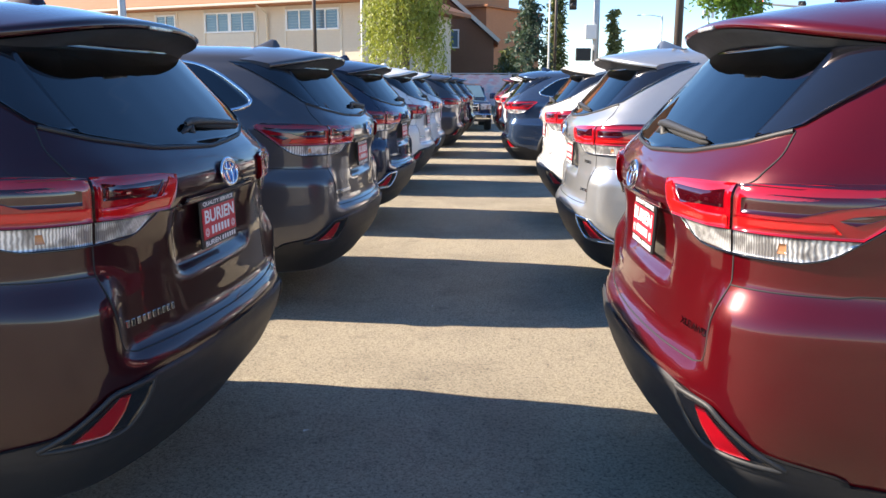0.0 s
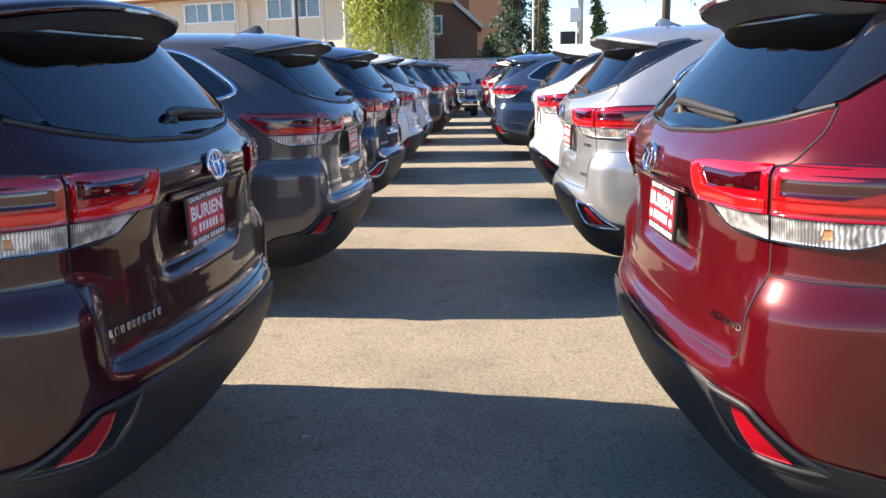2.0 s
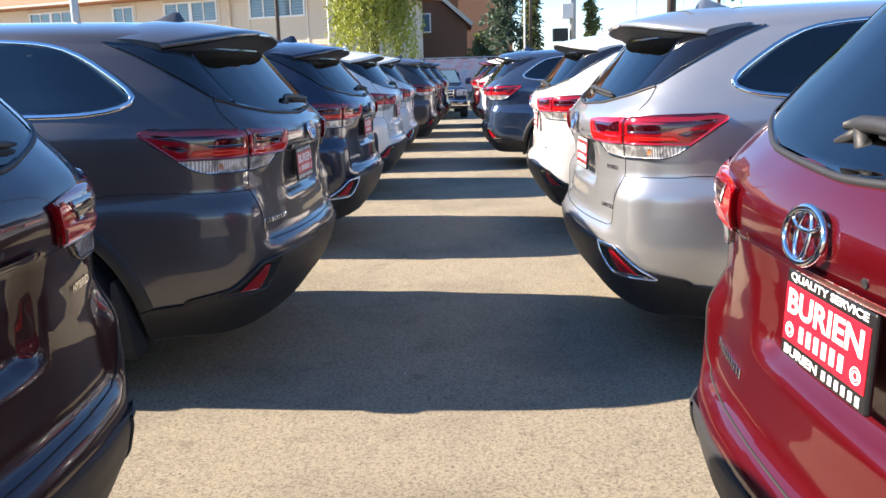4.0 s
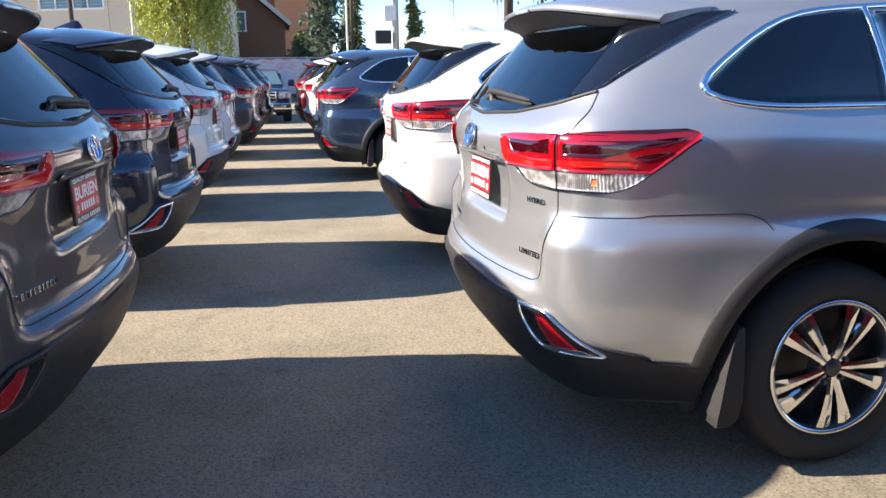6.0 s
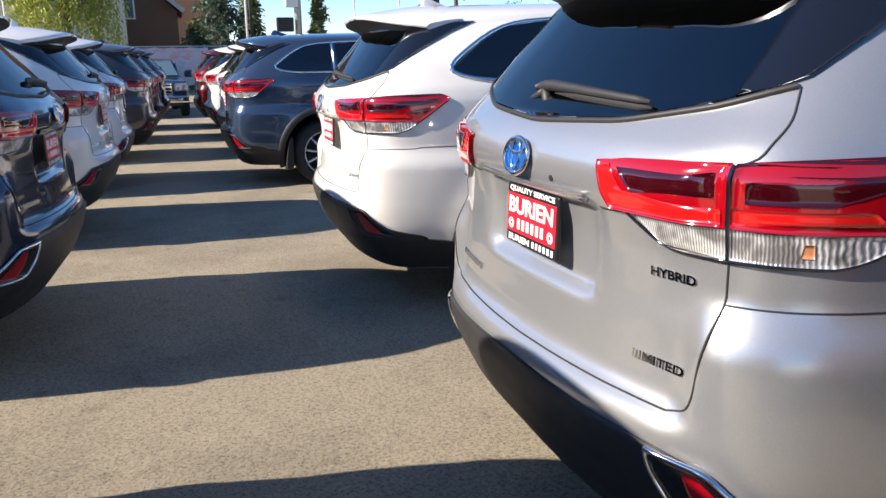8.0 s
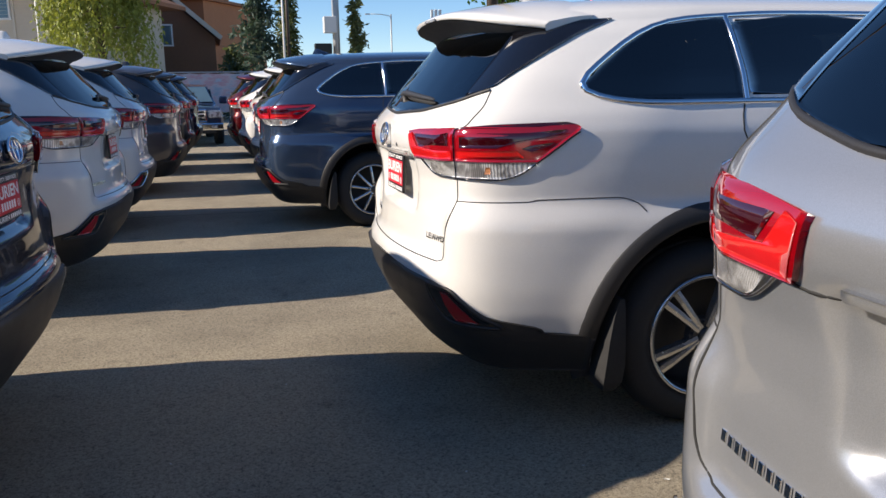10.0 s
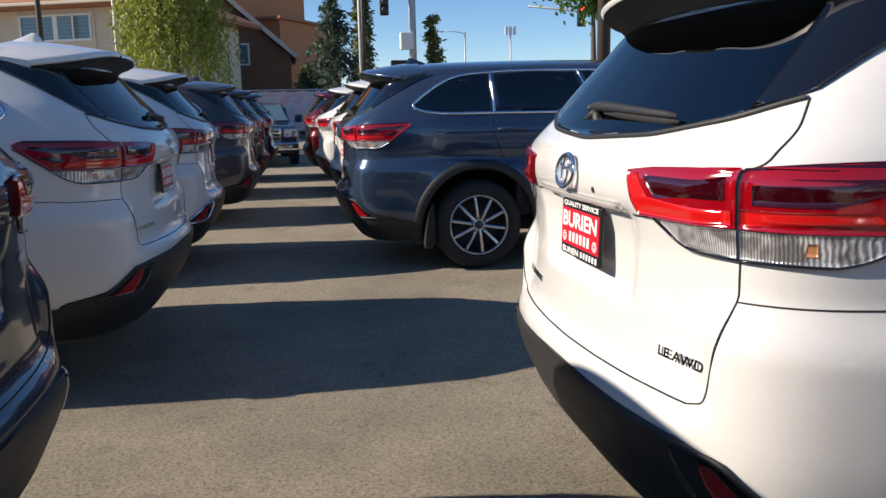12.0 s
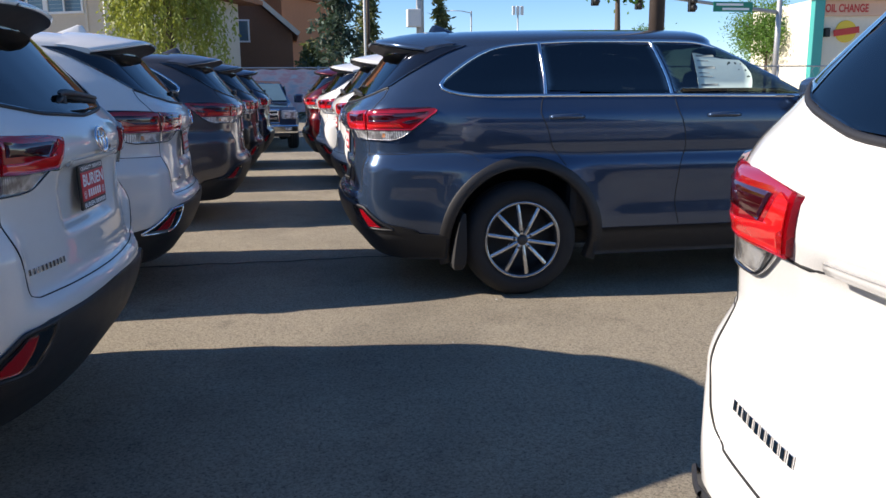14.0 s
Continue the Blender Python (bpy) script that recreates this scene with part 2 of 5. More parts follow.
TAIL = curve_of([(0.22, 0.27), (0.32, 0.19), (0.4, 0.125), (0.5, 0.077), (0.58, 0.055), (0.64, 0.056), (0.668, 0.072), (0.69, 0.102), (0.72, 0.112), (0.80, 0.12), (0.9, 0.126), (1.0, 0.122), (1.06, 0.107), (1.12, 0.087), (1.17, 0.085), (1.22, 0.11), (1.26, 0.15), (1.3, 0.19), (1.4, 0.262), (1.5, 0.332), (1.58, 0.388), (1.64, 0.44)], 0.008)
CORNER = curve_of([(0.22, 0.27), (0.32, 0.19), (0.4, 0.125), (0.5, 0.085), (0.58, 0.068), (0.64, 0.066), (0.74, 0.07), (0.83, 0.074), (0.865, 0.084), (0.925, 0.112), (0.94, 0.118), (1.04, 0.116), (1.18, 0.105), (1.24, 0.138), (1.3, 0.19), (1.4, 0.262), (1.5, 0.332), (1.58, 0.388), (1.64, 0.44)], 0.007)
HALF = curve_of([(0.22, 0.83), (0.32, 0.88), (0.4, 0.915), (0.5, 0.938), (0.6, 0.948), (0.74, 0.955), (0.83, 0.957), (0.86, 0.953), (0.925, 0.934), (0.95, 0.932), (1.04, 0.936), (1.12, 0.936), (1.2, 0.93), (1.26, 0.915), (1.3, 0.897), (1.4, 0.858), (1.5, 0.805), (1.58, 0.758), (1.64, 0.7)], 0.008)
NOSE = curve_of([(0.22, 4.7), (0.35, 4.84), (0.55, 4.89), (0.75, 4.86), (0.9, 4.78), (1.0, 4.6), (1.06, 4.25), (1.1, 3.9), (1.14, 3.7), (1.3, 3.42), (1.45, 3.12), (1.58, 2.84), (1.64, 2.7)])
BOW = curve_of([(0.22, 0.8), (0.9, 0.8), (1.06, 0.8), (1.14, 0.75), (1.3, 0.6), (1.64, 0.4)])
A_LEN, HUB_R, HUB_F, HUB_Z, ARCH = 0.80, 1.164, 3.955, 0.372, 0.475


def plan_curve():
    """Plan of the tail's corner: a gently bowed tail, a tight turn, then a long taper into the flank."""
    y = np.array([0, 0.2, 0.42, 0.6, 0.71, 0.785, 0.84, 0.882, 0.92, 0.95, 0.972, 0.99, 0.998, 1.0])
    x = np.array([0, 0.004, 0.021, 0.05, 0.078, 0.112, 0.16, 0.225, 0.33, 0.44, 0.54, 0.65, 0.73, A_LEN])
    d = np.r_[0, np.cumsum(np.hypot(np.diff(y), np.diff(x)))]
    t = np.linspace(0, d[-1], 241)
    p = np.stack([np.interp(t, d, y), np.interp(t, d, x)])
    k = np.exp(-0.5 * (np.arange(-14, 15) / 6.0) ** 2)
    k /= k.sum()
    for i in (0, 1):
        q = np.r_[(2 if i == 0 else 0) * p[i, 0] + (-1 if i == 0 else 1) * p[i, 14:0:-1], p[i], 2 * p[i, -1] - p[i, -2:-16:-1]]
        p[i] = np.convolve(q, k, mode="valid")
    p[0] /= p[0, -1]
    p[1] -= p[1, 0]
    p[1] *= A_LEN / p[1, -1]
    return t / d[-1], np.maximum.accumulate(p[0] + 1e-6 * t), p[1]


PLAN_S, PLAN_Y, PLAN_X = plan_curve()


def rear_s(y, z):
    return np.interp(abs(y) / HALF(z), PLAN_Y, PLAN_S) * (1 if y >= 0 else -1)


def side_s(x, z):
    d = x - CORNER(z)
    return float(np.interp(d, PLAN_X, PLAN_S)) if d < A_LEN else float(1 + d - A_LEN)


def skin(s, z):
    s, z = np.broadcast_arrays(np.asarray(s, float), np.asarray(z, float))
    a = np.abs(s)
    w, xt, xc, xn, bow = HALF(z), TAIL(z), CORNER(z), NOSE(z), BOW(z)
    run = xn - bow - xc - A_LEN
    y0 = w * np.interp(np.clip(a, 0, 1), PLAN_S, PLAN_Y)
    xb = xt + (xc - xt) * sstep(0.60, 0.70, y0)
    x0 = xb + (A_LEN + xc - xb) * np.interp(np.clip(a, 0, 1), PLAN_S, PLAN_X) / A_LEN
    g = np.clip(a - 1 - run, 0, 1) * math.pi / 2
    x = np.where(a <= 1, x0, np.where(a <= 1 + run, xc + A_LEN + (a - 1), xn - bow + bow * np.sin(g) ** (1 / 1.2)))
    y = np.where(a <= 1, y0, np.where(a <= 1 + run, w, w * np.cos(g) ** (1 / 1.15)))
    # number-plate recess, wheel-arch swell, body crease, roof fall
    x = x + np.where(a < 1, 0.036 * (1 - sstep(0.27, 0.27 + 0.05 + 0.25 * np.clip(z - 0.84, 0, 0.25), y)) * sstep(0.83, 0.875, z) * (1 - sstep(1.07, 1.09, z)), 0)
    for hx in (HUB_R, HUB_F):
        r = np.hypot(x - hx, z - HUB_Z)
        y = y + np.where(y > 0.6, 0.018 * np.exp(-((r - ARCH - 0.01) / 0.085) ** 2) * (1 - sstep(0.88, 1.0, z)), 0)
    y = y - np.where(a > 0.9, 0.02 * np.exp(-((z - 0.62) / 0.12) ** 2) * sstep(1.55, 1.9, x) * (1 - sstep(3.2, 3.5, x)), 0)
    y = y + np.where(a > 0.8, 0.02 * sstep(0.6, 1.4, x) * (1 - sstep(3.0, 3.9, x)) * sstep(0.9, 1.0, z) * (1 - sstep(1.15, 1.3, z)), 0)
    zz = z - sstep(1.3, 1.62, z) * 0.035 * np.clip((x - 2.0) / 1.5, -1.2, 1.2) ** 2
    return np.stack([x, y * np.sign(s + (s == 0)), zz], -1)


def skin_n(s, z):
    ds = skin(s + 1e-3, z) - skin(s - 1e-3, z)
    dz = skin(s, z + 1e-3) - skin(s, z - 1e-3)
    n = np.cross(ds, dz)
    n = n / np.maximum(np.linalg.norm(n, axis=-1, keepdims=True), 1e-9)
    p = skin(s, z)
    out = p - np.array([2.2, 0, 0.8])
    return n * np.sign((n * out).sum(-1, keepdims=True))


def outward(p, fs, n):
    """Turns the faces so that they look along the skin's normal."""
    a, b, c = (np.asarray(p[fs[len(fs) // 2][i]]) for i in range(3))
    return fs if np.dot(np.cross(b - a, c - b), n[fs[len(fs) // 2][0]]) > 0 else [f[::-1] for f in fs]


def patch(poly, off, thick=0.008, nz=10, ns=16):
    """A piece that follows the skin inside a polygon of (s, z) with one span at each height; it has a rim."""
    zs = [q[1] for q in poly]
    z0, z1 = min(zs), max(zs)
    rows = np.linspace(z0 + (z1 - z0) * 1e-3, z1 - (z1 - z0) * 1e-3, nz)
    s = np.zeros((nz, ns))
    for i, z in enumerate(rows):
        hits = []
        for (sa, za), (sb, zb) in zip(poly, poly[1:] + poly[:1]):
            if (za - z) * (zb - z) < 0:
                hits.append(sa + (sb - sa) * (z - za) / (zb - za))
        s[i] = np.linspace(min(hits), max(hits), ns)
    z = np.repeat(rows[:, None], ns, 1)
    n = skin_n(s, z)
    top, low = skin(s, z) + n * off, skin(s, z) + n * (off - thick)
    vs = list(top.reshape(-1, 3)) + list(low.reshape(-1, 3))
    fs = [(i * ns + j, i * ns + j + 1, (i + 1) * ns + j + 1, (i + 1) * ns + j) for i in range(nz - 1) for j in range(ns - 1)]
    fs = outward(top.reshape(-1, 3), fs, n.reshape(-1, 3))
    rim = [j for j in range(ns)] + [i * ns + ns - 1 for i in range(1, nz)] + [(nz - 1) * ns + j for j in range(ns - 2, -1, -1)] + [i * ns for i in range(nz - 2, 0, -1)]
    k = nz * ns
    side = [(a, b, b + k, a + k) for a, b in zip(rim, rim[1:] + rim[:1])]
    return vs, fs + (side if fs[0][1] > fs[0][0] + 1 else [f[::-1] for f in side])


def dense(path, n):
    p = np.array(path, float)
    d = np.r_[0, np.cumsum(np.hypot(*(np.diff(p, axis=0)).T))]
    t = np.linspace(0, d[-1], n)
    q = np.stack([np.interp(t, d, p[:, 0]), np.interp(t, d, p[:, 1])], 1)
    for _ in range(2):
        q[1:-1] = (q[:-2] + 2 * q[1:-1] + q[2:]) / 4
    return q


def ribbon(path, width, off, rise=0.0, n=24, closed=False):
    """A strip along a path of (s, z) on the skin, rounded by rise."""
    q = dense(path + path[:1] if closed else path, n)
    p, nn = skin(q[:, 0], q[:, 1]), skin_n(q[:, 0], q[:, 1])
    t = np.gradient(p, axis=0)
    t /= np.maximum(np.linalg.norm(t, axis=1, keepdims=True), 1e-9)
    b = np.cross(nn, t)
    vs, fs = [], []
    prof = [(-0.5, -0.003), (-0.42, 0.55 * rise), (0, rise), (0.42, 0.55 * rise), (0.5, -0.003)]
    for i in range(n):
        vs += [p[i] + b[i] * width * u + nn[i] * (off + h) for u, h in prof]
    k = len(prof)
    for i in range(n - 1):
        fs += [(i * k + j, i * k + j + 1, (i + 1) * k + j + 1, (i + 1) * k + j) for j in range(k - 1)]
    return vs, outward(vs, fs, np.repeat(nn, k, 0))


def inside(poly, x, y):
    c = False
    for (xa, ya), (xb, yb) in zip(poly, poly[1:] + poly[:1]):
        if (ya > y) != (yb > y) and x < (xb - xa) * (y - ya) / (yb - ya) + xa:
            c = not c
    return c


# outlines of the glass, as (distance ahead of the tail, height)
QUARTER = [(0.63, 1.352), (0.74, 1.315), (0.86, 1.298), (1.295, 1.298), (1.30, 1.45), (1.305, 1.618), (1.12, 1.612), (0.98, 1.585), (0.84, 1.51)]
REAR_DOOR = [(1.33, 1.298), (2.15, 1.29), (2.12, 1.45), (2.07, 1.625), (1.7, 1.63), (1.335, 1.62)]
FRONT_DOOR = [(2.19, 1.288), (3.22, 1.275), (3.06, 1.38), (2.85, 1.5), (2.6, 1.6), (2.38, 1.624), (2.11, 1.626), (2.16, 1.45)]
BACKLIGHT = [(-0.665, 1.342), (-0.58, 1.308), (-0.35, 1.268), (0, 1.25), (0.35, 1.268), (0.58, 1.308), (0.665, 1.342), (0.635, 1.48), (0.59, 1.615), (-0.59, 1.615), (-0.635, 1.48)]


def body_mesh():
    zs = np.r_[np.linspace(0.24, 0.62, 16), np.linspace(0.635, 0.9, 22), np.linspace(0.91, 1.235, 20), np.linspace(1.246, 1.63, 24)]
    half = np.r_[np.linspace(0, 1, 46), np.linspace(1, 2, 64)[1:], np.linspace(2, 3, 18)[1:]]
    cols = np.r_[half, -half[-2:0:-1]]
    grid = []
    for z in zs:
        run = NOSE(z) - BOW(z) - CORNER(z) - A_LEN
        a = np.abs(cols)
        s = np.where(a <= 1, a, np.where(a <= 2, 1 + (a - 1) * run, 1 + run + (a - 2))) * np.sign(cols + (cols == 0))
        grid.append(skin(s, np.full_like(s, z)))
    edge = grid[-1]
    for a in np.linspace(0, 90, 9)[1:]:
        c, h = math.cos(radians(a)), math.sin(radians(a))
        r = edge.copy()
        r[:, 0] += (np.clip(edge[:, 0], 0.9, 2.5) - edge[:, 0]) * (1 - c)
        r[:, 1] *= c
        r[:, 2] += 0.118 * h
        grid.append(r)
    V = np.array(grid)
    nr, nc = V.shape[:2]
    keep, shield = [], []
    flat = V.reshape(-1, 3)
    R = np.full(len(flat), 9.0)
    for hx in (HUB_R, HUB_F):
        r = np.hypot(flat[:, 0] - hx, flat[:, 2] - HUB_Z)
        r[np.abs(flat[:, 1]) < 0.55] = 9
        R = np.minimum(R, r)
    for i in range(nr - 1):
        for j in range(nc):
            f = (i * nc + j, i * nc + (j + 1) % nc, (i + 1) * nc + (j + 1) % nc, (i + 1) * nc + j)
            if all(R[k] < ARCH for k in f):
                continue
            c = flat[list(f)].mean(0)
            zc = zs[min(i, len(zs) - 1)] / 2 + zs[min(i + 1, len(zs) - 1)] / 2
            if 1.246 < zc < 1.63:
                corner = [(flat[k], zs[min(k // nc, len(zs) - 1)]) for k in f]
                if c[0] < 0.6 and inside(BACKLIGHT, c[1], zc):
                    continue
                if abs(c[1]) > 0.6 and any(all(inside(q, p[0], z) for p, z in corner) for q in (QUARTER, REAR_DOOR, FRONT_DOOR)):
                    continue
                if c[0] > 2.7 and abs(c[1]) < HALF(zc) - 0.1:
                    shield.append(f)
                    continue
            keep.append(f)
    for k in np.where(R < ARCH)[0]:
        for hx in (HUB_R, HUB_F):
            d = np.array([flat[k, 0] - hx, flat[k, 2] - HUB_Z])
            r = np.linalg.norm(d)
            if r < ARCH:
                flat[k, 0], flat[k, 2] = hx + d[0] / r * ARCH, HUB_Z + d[1] / r * ARCH
    used = sorted({k for f in shield for k in f})
    place = {k: i for i, k in enumerate(used)}
    CAR["windscreen"] = mesh_of("windscreen", flat[used], [tuple(place[k] for k in f) for f in shield], GLASSF)
    me = mesh_of("body", flat, keep, PAINT["white"])
    bm = bmesh.new()
    bm.from_mesh(me)
    bmesh.ops.delete(bm, geom=[v for v in bm.verts if not v.link_faces], context="VERTS")
    bmesh.ops.remove_doubles(bm, verts=bm.verts, dist=0.0005)
    bmesh.ops.recalc_face_normals(bm, faces=bm.faces)
    bm.to_mesh(me)
    bm.free()
    me.shade_smooth()
    return me


def sides(name, make, mat):
    """Left and right meshes of a piece that the car has on both sides."""
    return [mesh_of(name, *make(k), mat) for k in (1, -1)]


def yz(pts, k=1):
    return [(rear_s(y, z) * k, z) for y, z in pts]


def xz(pts, k=1):
    return [(side_s(x, z) * k, z) for x, z in pts]


def ring_mesh(name, r0, r1, hx, k, out, mat, a0=-18, a1=198, n=40):
    """A lip round a wheel arch that follows the skin."""
    vs, fs = [], []
    for i in range(n):
        a = radians(a0 + (a1 - a0) * i / (n - 1))
        for j, (r, o) in enumerate(((r0 - 0.004, -0.07), (r0 - 0.004, out), (r0 + 0.006, out + 0.006), (r1 - 0.006, out + 0.004), (r1, -0.002))):
            x, z = hx + r * math.cos(a), HUB_Z + r * math.sin(a)
            p = skin(side_s(x, max(z, 0.24)) * k, max(z, 0.24))
            vs.append((x, p[1] + k * o, z))
    for i in range(n - 1):
        fs += [(i * 5 + j, i * 5 + j + 1, i * 5 + 6 + j, i * 5 + 5 + j) for j in range(4)]
    return mesh_of(name, vs, fs, mat)


def spoiler_meshes():
    ys = np.linspace(-0.655, 0.655, 33)
    up, lo = [], []
    nx = 14
    for y in ys:
        e = abs(y) / 0.655
        xt = 0.295 + 0.06 * e ** 2 + 0.22 * e ** 5
        zr = 1.728 - 0.105 * e ** 2.8
        zt = 1.668 - 0.072 * e ** 2.4
        u = np.linspace(0, 1, nx)
        xs = xt + (0.78 - xt) * u
        ztop = zt + (zr - zt) * np.sin(u * math.pi / 2) ** 1.1
        ztop = ztop + np.where(u < 0.08, -0.012 * (1 - u / 0.08), 0)
        up.append(np.stack([xs, np.full(nx, y), ztop], 1))
        zb = zt - 0.028 - 0.022 * sstep(0.0, 0.3, u) * (1 - 0.4 * e) - 0.04 * sstep(0.15, 0.5, u)
        xb = xt + 0.006 + (0.6 - xt) * u
        lo.append(np.stack([xb, np.full(nx, y * 0.985), zb], 1))
    up, lo = np.array(up), np.array(lo)

    def grid_faces(n, m):
        return [(i * m + j, i * m + j + 1, (i + 1) * m + j + 1, (i + 1) * m + j) for i in range(n - 1) for j in range(m - 1)]
    n = len(ys)
    lip = np.concatenate([lo[:, :1] + np.array([0.004, 0, 0.004]), up], 1)
    top = mesh_of("spoiler", lip.reshape(-1, 3), grid_faces(n, nx + 1), PAINT["white"])
    under = mesh_of("spoiler_underside", lo.reshape(-1, 3), grid_faces(n, nx), CLAD)
    # cheeks that join wing and underside at both ends
    cheek = [mesh_of("spoiler_cheek", list(up[e]) + list(lo[e]), [(j, j + 1, nx + j + 1, nx + j) for j in range(nx - 1)], PAINT["white"]) for e in (n - 1, 0)]
    return top, under, cheek


def rim_meshes(kind):
    """Face of a wheel, turned to +y: spokes and the dark barrel behind."""
    barrel = lathe("rim_barrel", [(0.245, 0.0), (0.25, 0.005), (0.243, 0.012), (0.232, 0.004), (0.228, -0.05), (0.22, -0.17), (0.06, -0.15), (0.0, -0.15)], DARKALLOY)
    bm = bmesh.new()
    n = 10
    for i in range(n):
        a = 2 * math.pi * i / n
        if kind != "ten":
            gap = {"double": 0.13, "five": 0.2}[kind]
            a = 2 * math.pi * (i // 2) / 5 + (gap if i % 2 else -gap)
        wi, wo = {"ten": (0.014, 0.0135), "double": (0.017, 0.02), "five": (0.017, 0.036)}[kind]
        dx, dz = math.cos(a), math.sin(a)
        tx, tz = -dz, dx
        secs = []
        for r, w, y in ((0.035, wi, 0.0), (0.1, wi * 0.95, 0.006), (0.18, (wi + wo) / 2, 0.004), (0.24, wo, -0.004)):
            ring = []
            for u, dy in ((-1, -0.03), (-0.8, 0.0), (0, 0.004), (0.8, 0.0), (1, -0.03)):
                ring.append(bm.verts.new((dx * r + tx * w * u, y + dy, dz * r + tz * w * u)))
            secs.append(ring)
        for r0, r1 in zip(secs, secs[1:]):
            for k in range(4):
                bm.faces.new((r0[k], r0[k + 1], r1[k + 1], r1[k]))
    spokes = mesh_bm("spokes", bm, CHROME if kind == "five" else ALLOY)
    lip = lathe("rim_lip", [(0.232, -0.004), (0.236, 0.008), (0.248, 0.014), (0.254, 0.004), (0.25, -0.02)], CHROME if kind == "five" else ALLOY)
    bm = bmesh.new()
    bmesh.ops.create_cone(bm, cap_ends=True, segments=24, radius1=0.075, radius2=0.07, depth=0.03, matrix=Matrix.Translation((0, -0.022, 0)) @ Euler((radians(-90), 0, 0)).to_matrix().to_4x4())
    for i in range(5):
        a = 2 * math.pi * (i + 0.5) / 5
        bmesh.ops.create_cone(bm, cap_ends=True, segments=6, radius1=0.011, radius2=0.009, depth=0.03, matrix=Matrix.Translation((0.057 * math.cos(a), -0.006, 0.057 * math.sin(a))) @ Euler((radians(-90), 0, 0)).to_matrix().to_4x4())
    nuts = mesh_bm("hub_face", bm, DARKALLOY)
    cap = lathe("centre_cap", [(0.031, -0.01), (0.031, 0.006), (0.026, 0.011), (0.012, 0.0125), (0.0, 0.0125)], DARKALLOY, 24)
    return barrel, spokes, lip, nuts, cap


def emblem_meshes():
    """Plain oval ring with two inner bars, as a shape without lettering."""
    def oval(rx, rz, wire, n=36):
        vs, fs = [], []
        for i in range(n):
            a = 2 * math.pi * i / n
            for j in range(6):
                b = 2 * math.pi * j / 6
                vs.append((-wire * 0.8 * math.sin(b) - 0.006, (rx + wire * math.cos(b)) * math.cos(a), (rz + wire * math.cos(b)) * math.sin(a)))
        for i in range(n):
            for j in range(6):
                fs.append((i * 6 + j, i * 6 + (j + 1) % 6, ((i + 1) % n) * 6 + (j + 1) % 6, ((i + 1) % n) * 6 + j))
        return vs, fs
    vs, fs = oval(0.068, 0.046, 0.007)
    v2, f2 = oval(0.022, 0.042, 0.005)
    b = len(vs)
    fs += [tuple(k + b for k in f) for f in f2]
    vs += v2
    v3, f3 = oval(0.046, 0.016, 0.005)
    b = len(vs)
    fs += [tuple(k + b for k in f) for f in f3]
    vs += [(x, y, z + 0.024) for x, y, z in v3]
    ring = mesh_of("emblem_ring", vs, fs, CHROME)
    n = 36
    pv = [(0.0, 0.066 * math.cos(2 * math.pi * i / n), 0.045 * math.sin(2 * math.pi * i / n)) for i in range(n)] + [(-0.004, 0.06 * math.cos(2 * math.pi * i / n), 0.04 * math.sin(2 * math.pi * i / n)) for i in range(n)]
    pf = [(i, (i + 1) % n, n + (i + 1) % n, n + i) for i in range(n)] + [tuple(range(n, 2 * n))]
    return ring, mesh_of("emblem_field", pv, pf, EMBLEMBLUE, False)


CAR = {}


